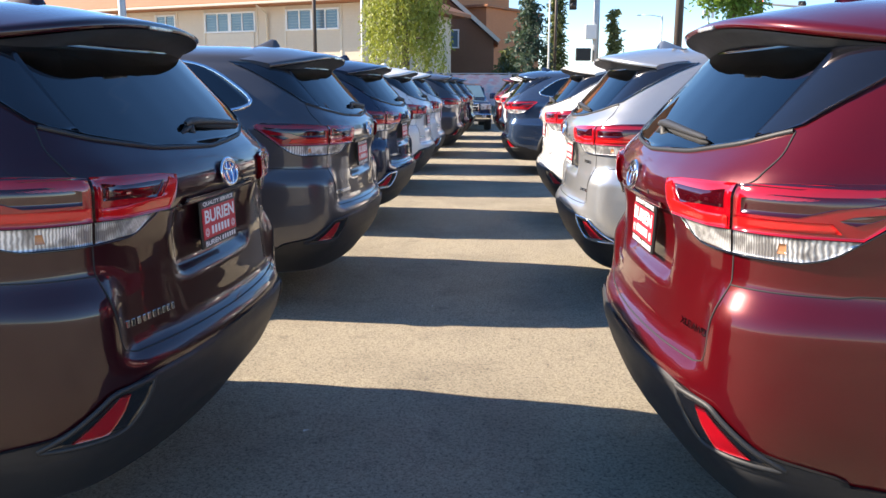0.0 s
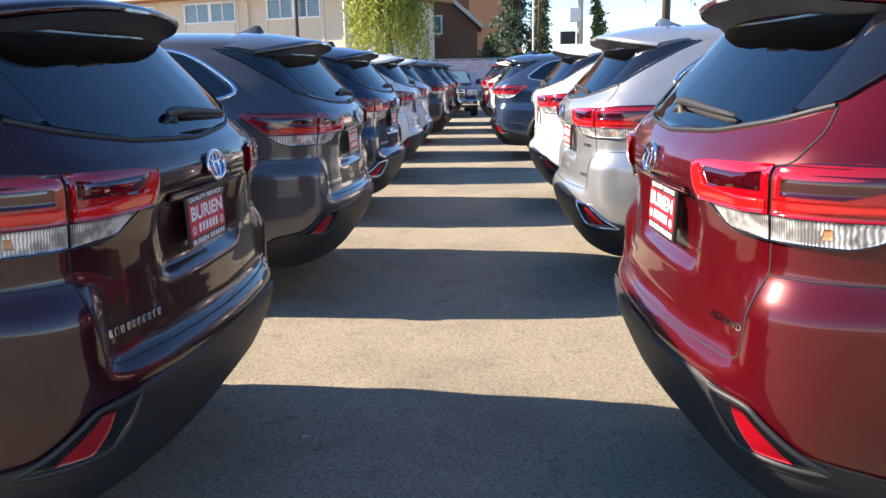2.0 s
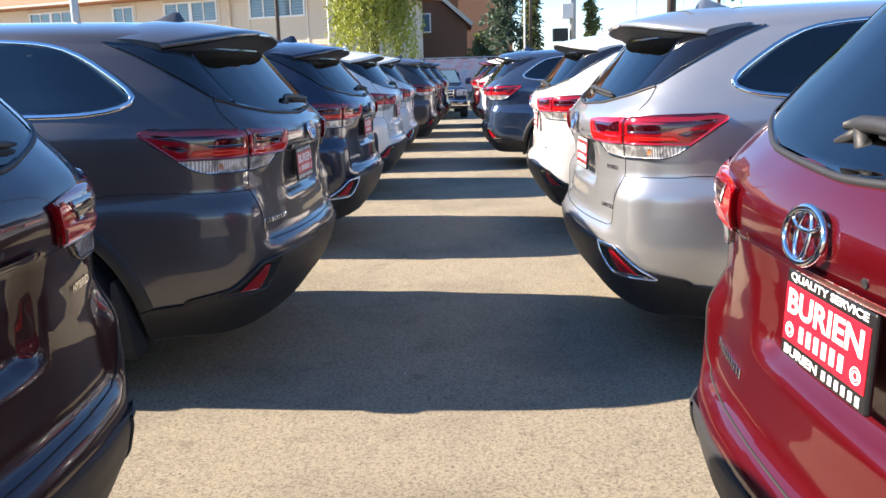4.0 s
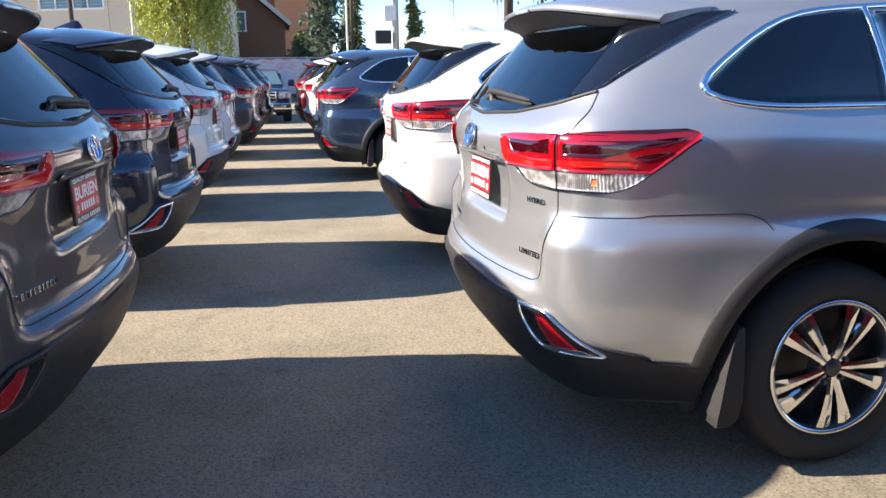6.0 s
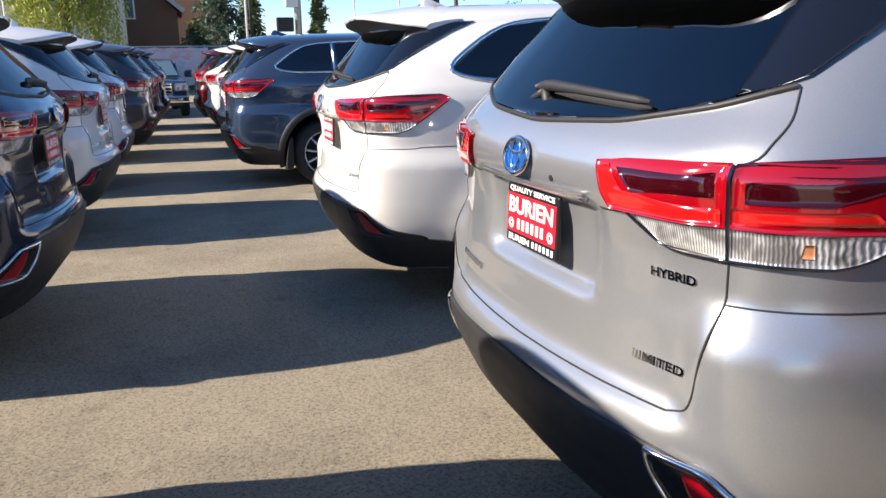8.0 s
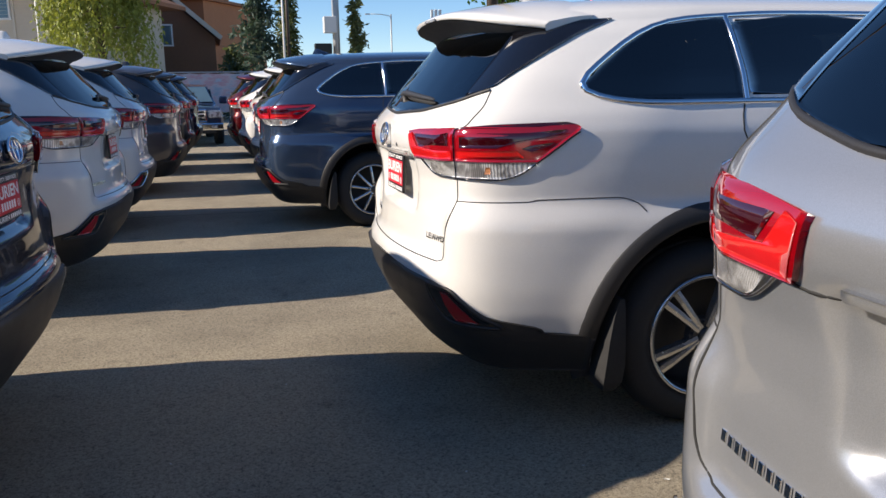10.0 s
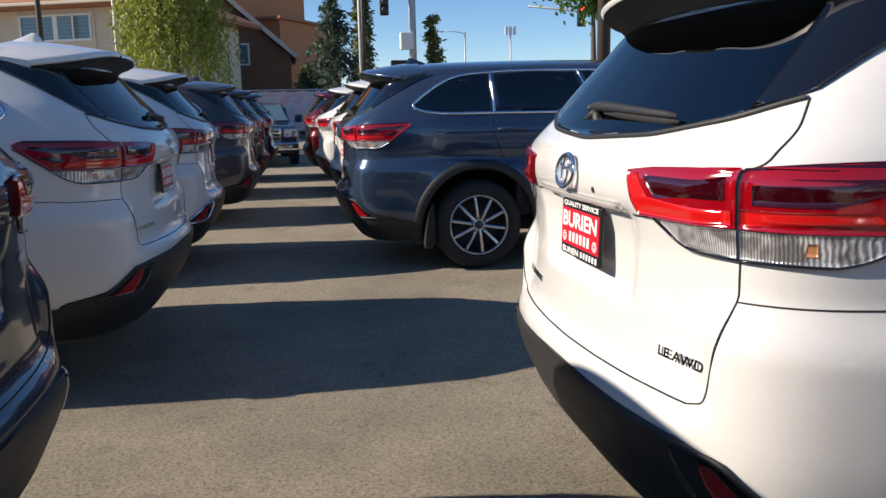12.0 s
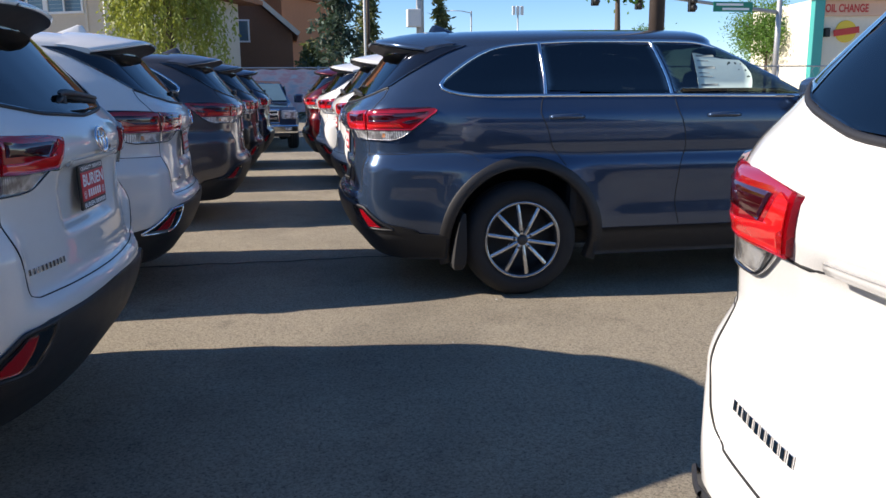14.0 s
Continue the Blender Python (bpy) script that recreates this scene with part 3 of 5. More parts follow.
def car_meshes():
    M = CAR
    M["body"] = body_mesh()
    M["wing"], M["under"], M["cheek"] = spoiler_meshes()
    M["rear_glass"] = mesh_of("rear_glass", *patch(yz(BACKLIGHT), 0.006, 0.004, 18, 36), GLASS)
    M["quarter"] = sides("quarter_window", lambda k: patch(xz(QUARTER, k), 0.005, 0.004, 14, 18), GLASS)
    M["rdoor"] = sides("rear_door_window", lambda k: patch(xz(REAR_DOOR, k), 0.005, 0.004, 12, 16), GLASS)
    M["fdoor"] = sides("front_door_window", lambda k: patch(xz(FRONT_DOOR, k), 0.005, 0.004, 12, 18), GLASSF)
    M["fin"] = sides("rear_pillar_trim", lambda k: patch(yz([(0.60, 1.322), (0.655, 1.338), (0.692, 1.352), (0.708, 1.42), (0.708, 1.5), (0.696, 1.57), (0.672, 1.628), (0.53, 1.628), (0.575, 1.48)], k), 0.0075, 0.008, 16, 12), GLOSSBLACK)
    M["glass_moulding"] = mesh_of("glass_moulding", *ribbon(yz([(-0.69, 1.346), (-0.58, 1.304), (-0.35, 1.264), (0, 1.246), (0.35, 1.264), (0.58, 1.304), (0.69, 1.346)]), 0.014, 0.003, 0.006, 50), CLAD)
    M["surround"] = sides("window_surround", lambda k: ribbon(xz([(3.2, 1.272), (2.15, 1.286), (1.3, 1.29), (0.86, 1.29), (0.74, 1.305), (0.655, 1.33), (0.615, 1.354), (0.66, 1.39), (0.83, 1.52), (0.97, 1.597), (1.12, 1.623), (1.5, 1.636), (2.4, 1.634), (2.62, 1.608), (2.86, 1.508), (3.07, 1.386)], k), 0.024, 0.003, 0.007, 110), CHROME)
    M["divider"] = sides("window_divider", lambda k: ribbon(xz([(1.312, 1.296), (1.318, 1.45), (1.32, 1.625)], k), 0.022, 0.004, 0.006, 8), CHROME)
    M["divider2"] = sides("window_divider", lambda k: ribbon(xz([(2.17, 1.292), (2.14, 1.45), (2.09, 1.63)], k), 0.022, 0.004, 0.005, 8), CHROME)
    M["bumper"] = mesh_of("lower_bumper", *patch(xz([(0.685, 0.25), (0.69, 0.415), (0.5, 0.428)], -1) + yz([(-0.865, 0.452), (-0.81, 0.492), (-0.74, 0.56), (-0.67, 0.602), (-0.58, 0.617), (0.0, 0.625), (0.58, 0.617), (0.67, 0.602), (0.74, 0.56), (0.81, 0.492), (0.865, 0.452)]) + xz([(0.5, 0.428), (0.69, 0.415), (0.685, 0.25)]), 0.010, 0.03, 30, 90), CLAD)
    M["sill"] = sides("sill_cladding", lambda k: patch(xz([(1.67, 0.24), (3.45, 0.24), (3.42, 0.43), (1.65, 0.43)], k), 0.006, 0.02, 6, 24), CLAD)
    M["arch"] = [ring_mesh("arch_lip", ARCH, ARCH + 0.07, HUB_R, k, 0.002, CLAD) for k in (1, -1)]
    M["arch_front"] = [ring_mesh("arch_lip", ARCH, ARCH + 0.07, HUB_F, k, 0.002, CLAD) for k in (1, -1)]
    # lamps: outer on the quarter panel, inner on the tailgate
    M["lamp_out"] = sides("tail_light", lambda k: patch(yz([(0.694, 1.085), (0.697, 1.203), (0.80, 1.216), (0.86, 1.222)], k) + xz([(0.57, 1.224), (0.622, 1.21), (0.61, 1.192), (0.50, 1.115), (0.46, 1.085)], k), 0.012, 0.03, 16, 26), REDLENS)
    M["lamp_in"] = sides("tailgate_light", lambda k: patch(yz([(0.405, 1.085), (0.386, 1.12), (0.368, 1.188), (0.688, 1.203), (0.686, 1.085)], k), 0.012, 0.03, 12, 18), REDLENS)
    M["clear_out"] = sides("reversing_lens", lambda k: patch(yz([(0.694, 1.022), (0.694, 1.082)], k) + xz([(0.46, 1.082), (0.42, 1.052), (0.38, 1.032), (0.34, 1.022)], k), 0.008, 0.03, 8, 22), CLEARLENS)
    M["clear_in"] = sides("reversing_lens", lambda k: patch(yz([(0.56, 1.028), (0.53, 1.04), (0.48, 1.082), (0.686, 1.082), (0.686, 1.022)], k), 0.008, 0.03, 8, 14), CLEARLENS)
    M["lamp_rim"] = sides("lamp_edge", lambda k: ribbon(yz([(0.45, 1.084), (0.52, 1.038), (0.56, 1.022), (0.694, 1.018)], k) + xz([(0.34, 1.018), (0.40, 1.036), (0.50, 1.108), (0.615, 1.19)], k), 0.006, 0.0075, 0.002, 50), GLOSSBLACK)
    M["dark_out"] = sides("smoked_band", lambda k: patch(yz([(0.72, 1.135), (0.72, 1.18)], k) + xz([(0.30, 1.188), (0.565, 1.198), (0.545, 1.18), (0.40, 1.16), (0.32, 1.135)], k), 0.0138, 0.006, 6, 18), DARKLENS)
    M["dark_top"] = sides("smoked_band", lambda k: patch(yz([(0.694, 1.194), (0.697, 1.2025), (0.80, 1.2155), (0.86, 1.2215)], k) + xz([(0.57, 1.2235), (0.6, 1.216), (0.42, 1.206)], k), 0.0136, 0.006, 5, 20), DARKLENS)
    M["dark_low"] = sides("smoked_band", lambda k: patch(xz([(0.44, 1.122), (0.40, 1.13), (0.42, 1.142), (0.52, 1.155), (0.50, 1.14)], k), 0.0142, 0.006, 4, 14), DARKLENS)
    M["dark_in"] = sides("smoked_band", lambda k: patch(yz([(0.485, 1.13), (0.44, 1.174), (0.668, 1.184), (0.668, 1.134)], k), 0.0138, 0.006, 6, 14), DARKLENS)
    M["bar_out"] = sides("light_bar", lambda k: patch(yz([(0.70, 1.092), (0.70, 1.126)], k) + xz([(0.39, 1.126), (0.42, 1.094)], k), 0.0142, 0.006, 5, 16), REDBAR)
    M["bar_in"] = sides("light_bar", lambda k: patch(yz([(0.412, 1.092), (0.395, 1.125), (0.38, 1.176), (0.415, 1.178), (0.465, 1.126), (0.68, 1.126), (0.68, 1.092)], k), 0.0142, 0.006, 10, 14), REDBAR)
    M["amber"] = sides("turn_bulb", lambda k: patch(xz([(0.285, 1.04), (0.288, 1.066), (0.302, 1.066), (0.304, 1.04)], k), 0.010, 0.006, 4, 6), AMBER)
    # bumper reflector and its bezel
    M["reflector"] = sides("reflector", lambda k: patch(yz([(0.712, 0.472), (0.785, 0.472), (0.778, 0.49), (0.706, 0.58), (0.672, 0.58), (0.682, 0.53)], k), 0.0145, 0.01, 10, 8), REDLENS)
    # the hollow isn't modelled: a flush black patch gives its dark depth by colour
    M["recess"] = sides("reflector_recess_shade", lambda k: patch(yz([(0.66, 0.466), (0.815, 0.462), (0.805, 0.485), (0.712, 0.588), (0.60, 0.594), (0.615, 0.54)], k), 0.0122, 0.01, 10, 10), GLOSSBLACK)
    frame_path = [(0.592, 0.602), (0.607, 0.54), (0.64, 0.475), (0.665, 0.456), (0.74, 0.454), (0.825, 0.452), (0.79, 0.51), (0.722, 0.592), (0.592, 0.602)]
    M["bezel"] = sides("reflector_bezel", lambda k: ribbon(yz(frame_path, k), 0.013, 0.012, 0.006, 60), CHROME)
    M["bezel_foot"] = sides("bezel_foot", lambda k: patch(yz([(0.672, 0.453), (0.665, 0.475), (0.79, 0.475), (0.82, 0.453)], k), 0.0155, 0.008, 4, 10), CHROME)
    M["bezel_plain"] = sides("reflector_bezel", lambda k: ribbon(yz(frame_path, k), 0.016, 0.011, 0.006, 60), CLAD)
    # seams
    M["gate_seam"] = sides("gap_or_crease_shade", lambda k: ribbon(yz([(0.695, 1.345), (0.725, 1.28), (0.722, 1.212), (0.692, 1.203), (0.690, 1.01), (0.690, 0.93), (0.688, 0.87), (0.68, 0.80), (0.67, 0.735), (0.65, 0.697), (0.60, 0.682)], k), 0.0048, 0.0012, 0.0006, 70), GAP)
    M["gate_bottom"] = mesh_of("gap_or_crease_shade", *ribbon(yz([(-0.60, 0.682), (-0.3, 0.678), (0, 0.676), (0.3, 0.678), (0.60, 0.682)]), 0.0055, 0.0012, 0.0006, 40), GAP)
    # no joint here: a dark strip painted for the shade under the overhang
    M["gate_crease_shade"] = mesh_of("tailgate_crease_shade", *ribbon(yz([(-0.46, 1.082), (-0.38, 1.074), (-0.3, 1.078), (0, 1.08), (0.3, 1.078), (0.38, 1.074), (0.46, 1.082)]), 0.006, 0.0008, 0.0006, 60), GAP)
    M["bumper_seam"] = sides("gap_or_crease_shade", lambda k: ribbon(yz([(0.690, 0.93), (0.75, 0.932), (0.86, 0.936)], k) + xz([(0.45, 0.942), (0.65, 0.946), (0.78, 0.946), (0.84, 0.925), (0.87, 0.89)], k), 0.0045, 0.001, 0.0005, 50), GAP)
    M["door_seam"] = sides("gap_or_crease_shade", lambda k: ribbon(xz([(1.3, 1.285), (1.31, 1.1), (1.35, 0.96), (1.44, 0.85)], k), 0.007, 0.001, 0.0005, 24), GAP)
    M["door_seam2"] = sides("gap_or_crease_shade", lambda k: ribbon(xz([(2.19, 1.285), (2.23, 1.15), (2.25, 0.9), (2.25, 0.44)], k), 0.007, 0.001, 0.0005, 24), GAP)
    M["door_seam3"] = sides("gap_or_crease_shade", lambda k: ribbon(xz([(3.25, 1.27), (3.32, 1.1), (3.34, 0.8), (3.3, 0.44)], k), 0.007, 0.001, 0.0005, 24), GAP)
    M["garnish"] = mesh_of("tailgate_garnish", *patch(yz([(-0.31, 1.084), (-0.305, 1.1), (0.305, 1.1), (0.31, 1.084)]), 0.008, 0.03, 6, 24), PAINT["white"])
    M["handle"] = []
    for x in (1.44, 2.52):
        bm = bmesh.new()
        tube_bm(bm, [(x - 0.115, -0.004, 0.0), (x - 0.085, 0.014, 0.004), (x, 0.018, 0.006), (x + 0.085, 0.014, 0.004), (x + 0.115, -0.004, 0.0)], [0.012, 0.016, 0.017, 0.016, 0.012], 8)
        M["handle"].append(mesh_bm("door_handle", bm, PAINT["white"], True))
    bm = bmesh.new()
    box_bm(bm, (0, 0.12, 0.01), (0.13, 0.24, 0.16), 0.055)
    tube_bm(bm, [(0.02, -0.06, -0.05), (0.01, 0.06, -0.03)], [0.03, 0.025], 8)
    M["mirror"] = mesh_bm("door_mirror", bm, PAINT["white"], True)
    # shark fin
    vs, fs = [], []
    for x, w, z in ((-0.12, 0.012, 0.012), (-0.10, 0.02, 0.05), (-0.07, 0.024, 0.058), (0.0, 0.03, 0.035), (0.08, 0.03, 0.012), (0.12, 0.01, 0.0)):
        vs += [(x, -w, -0.02), (x, -w * 0.35, z * 0.85), (x, 0, z), (x, w * 0.35, z * 0.85), (x, w, -0.02)]
    for i in range(5):
        fs += [(i * 5 + j, i * 5 + j + 1, i * 5 + 6 + j, i * 5 + 5 + j) for j in range(4)]
    fs += [(0, 1, 2, 3, 4), (29, 28, 27, 26, 25)]
    M["antenna"] = mesh_of("antenna_fin", vs, fs, PAINT["white"])
    # wiper: a long moulded arm cover over its blade, on a pivot at the foot of the glass
    wy = np.array([0.10, 0.06, 0.0, -0.12, -0.26, -0.38, -0.42])
    wz = np.array([1.314, 1.319, 1.32, 1.314, 1.305, 1.297, 1.294])
    on = skin(np.array([rear_s(y, z) for y, z in zip(wy, wz)]), wz)
    off = skin_n(np.array([rear_s(y, z) for y, z in zip(wy, wz)]), wz)
    rows, faces = [], []
    for i, (h, t) in enumerate(((0.008, 0.010), (0.014, 0.018), (0.015, 0.019), (0.013, 0.017), (0.011, 0.014), (0.009, 0.011), (0.004, 0.005))):
        c, q = on[i] + off[i] * 0.02, off[i]
        u = np.array([q[2], 0, -q[0]]) / np.hypot(q[0], q[2])
        rows += [c - u * h, c - u * h * 0.9 + q * t * 0.5, c + q * t, c + u * h * 0.9 + q * t * 0.5, c + u * h]
        if i:
            faces += [((i - 1) * 5 + j, (i - 1) * 5 + (j + 1) % 5, i * 5 + (j + 1) % 5, i * 5 + j) for j in range(5)]
    M["wiper_arm"] = mesh_of("wiper_arm", rows, faces + [(0, 1, 2, 3, 4), (34, 33, 32, 31, 30)], CLAD)
    bm = bmesh.new()
    tube_bm(bm, [tuple(on[i] + off[i] * 0.014 + np.array([0, 0, -0.010])) for i in (2, 3, 4, 5, 6)], [0.008, 0.014, 0.013, 0.011, 0.004], 6)
    M["wiper_blade"] = mesh_bm("wiper_blade", bm, RUBBER, True)
    bm = bmesh.new()
    foot = on[1] + np.array([0.0, -0.02, -0.05])
    tube_bm(bm, [tuple(foot + off[1] * 0.002), tuple(foot + off[1] * 0.02), tuple(on[1] + off[1] * 0.022)], [0.02, 0.016, 0.012], 12)
    tube_bm(bm, [tuple(on[0] + off[0] * 0.02 + np.array([0, 0.03, -0.03])), tuple(on[1] + off[1] * 0.02 + np.array([0, 0, -0.012]))], [0.008, 0.012], 8)
    M["wiper_pivot"] = mesh_bm("wiper_pivot", bm, CLAD, True)
    M["brake_light"] = box("high_brake_light", (0.303, 0, 1.648), (0.02, 0.17, 0.014), CLEARLENS, 0.004)
    # floor pan, cabin and seats
    bm = bmesh.new()
    box_bm(bm, (2.45, 0, 0.36), (4.3, 1.2, 0.2), 0.05)
    box_bm(bm, (2.5, 0, 0.62), (2.0, 1.7, 0.4), 0.05)
    M["floor_pan"] = mesh_bm("floor_pan", bm, CLAD)
    bm = bmesh.new()
    box_bm(bm, (2.05, 0, 0.95), (2.2, 1.5, 0.3), 0.05)
    for x, ys in ((1.05, (-0.4, 0.4)), (1.8, (-0.45, 0.0, 0.45)), (2.65, (-0.42, 0.42))):
        for y in ys:
            box_bm(bm, (x, y, 1.24), (0.16, 0.46, 0.42), 0.06)
            box_bm(bm, (x - 0.02, y, 1.52), (0.09, 0.26, 0.17), 0.04)
    M["interior"] = mesh_bm("interior", bm, INTERIOR)
    M["well"] = []
    for hx in (HUB_R, HUB_F):
        me = lathe("wheel_well", [(0.485, 0.0), (0.495, 0.42), (0.02, 0.42)], CLAD, 28, True, 180.0)
        M["well"].append(me)
    # mud flap
    vs = []
    for z, x, w, q in ((0.56, 0.766, 0.02, 0.955), (0.50, 0.742, 0.045, 0.962), (0.40, 0.722, 0.066, 0.966), (0.30, 0.71, 0.08, 0.964), (0.23, 0.705, 0.078, 0.955), (0.195, 0.712, 0.05, 0.94)):
        vs += [(x, 0.70, z), (x, q, z), (x + w, q, z), (x + w, 0.70, z)]
    fs = [(i * 4 + j, i * 4 + (j + 1) % 4, i * 4 + 4 + (j + 1) % 4, i * 4 + 4 + j) for i in range(5) for j in range(4)] + [(0, 1, 2, 3), (23, 22, 21, 20)]
    M["flap"] = [mesh_of("mud_flap", [(x, y * k, z) for x, y, z in vs], fs, RUBBER, False) for k in (1, -1)]
    M["tyre"] = lathe("tyre", [(0.248, -0.02), (0.255, 0.004), (0.29, 0.016), (0.335, 0.012), (0.358, -0.006), (0.37, -0.032), (0.375, -0.05), (0.372, -0.075), (0.372, -0.078), (0.366, -0.08), (0.366, -0.088), (0.374, -0.09), (0.376, -0.125), (0.367, -0.127), (0.367, -0.135), (0.374, -0.137), (0.37, -0.18), (0.35, -0.22), (0.26, -0.225), (0.24, -0.2)], RUBBER, 56)
    for k in ("ten", "double", "five"):
        M["rim_" + k] = rim_meshes(k)
    M["sticker"] = mesh_of("window_sticker", *patch(xz([(2.36, 1.325), (2.36, 1.555), (2.74, 1.55), (2.74, 1.325)], -1), 0.0075, 0.001, 6, 8), PAPER)
    bar = [xz([(x0, z), (x0, z + h), (x1, z + h), (x1, z)], -1) for x0, x1, z, h in ((2.38, 2.5, 1.53, 0.012), (2.38, 2.46, 1.5, 0.006), (2.38, 2.5, 1.45, 0.016), (2.38, 2.45, 1.42, 0.006), (2.38, 2.47, 1.395, 0.006), (2.38, 2.5, 1.34, 0.012))]
    M["sticker_bars"] = [mesh_of("printed_bar", *patch(q, 0.0085, 0.0005, 3, 3), PRINT) for q in bar]
    bm = bmesh.new()
    bmesh.ops.create_cone(bm, cap_ends=True, segments=14, radius1=0.009, radius2=0.008, depth=0.008)
    M["button"] = mesh_bm("tailgate_button", bm, CLAD)
    M["ring"], M["field"] = emblem_meshes()
    # dealer plate, drawn in its own plane: x right as read, y up, face at +z
    bm = bmesh.new()
    box_bm(bm, (0, 0, 0), (0.308, 0.166, 0.012), 0.005)
    M["plate"] = mesh_bm("plate_frame", bm, PLATEBLACK)
    M["plate_face"] = box("plate_insert", (0, 0.003, 0.0065), (0.292, 0.108, 0.003), PLATERED, 0.001)
    M["plate_top"] = text_mesh("plate_lettering", "QUALITY SERVICE", 0.017, PLATEWHITE, 0.27)
    M["plate_mid"] = text_mesh("plate_lettering", "BURIEN", 0.046, PLATEWHITE, 0.265)
    M["plate_low"] = box("plain_block", (0, 0, 0), (0.0165, 0.029, 0.0015), PLATEWHITE, 0.0006)
    M["plate_foot"] = box("plain_block", (0, 0, 0), (0.0125, 0.017, 0.0015), PLATEWHITE, 0.0006)
    M["plate_foot_word"] = text_mesh("plate_lettering", "BURIEN", 0.018, PLATEWHITE, 0.13)
    bm = bmesh.new()
    for r in (0.0145, 0.0085):
        ring = [[bm.verts.new((q * 1.15 * math.cos(a), q * math.sin(a), 0)) for a in np.linspace(0, 2 * math.pi, 25)[:-1]] for q in (r, r - 0.003)]
        for i in range(24):
            bm.faces.new((ring[0][i], ring[0][(i + 1) % 24], ring[1][(i + 1) % 24], ring[1][i]))
    M["plate_dot"] = mesh_bm("plate_roundel", bm, PLATEWHITE)
    M["name_block"] = box("badge_block", (0, 0, 0), (0.015, 0.021, 0.003), CHROME, 0.001)
    for k, (t, h, w) in {"LE AWD": ("LE AWD", 0.024, 0.16), "XLE AWD": ("XLE AWD", 0.022, 0.16), "LIMITED": ("LIMITED", 0.02, 0.15), "HYBRID": ("HYBRID", 0.02, 0.12)}.items():
        M[k] = text_mesh("trim_badge", t, h, CHROME, w, 0.0)


car_meshes()
GATE_TURN = Matrix(((0, 0, -1, 0), (-1, 0, 0, 0), (0, 1, 0, 0), (0, 0, 0, 1)))  # lettering plane onto the tail, read from behind


def on_tail(y, z, lift):
    """A pose on the tail at y, z, with lettering upright and facing back."""
    s = rear_s(y, z)
    p, n = skin(s, z), skin_n(s, z)
    n = Vector(n)
    up = (Vector((0, 0, 1)) - n * n.z).normalized()
    right = up.cross(n)
    m = Matrix((right, up, n)).transposed().to_4x4()
    m.translation = Vector(p) + n * lift
    return m


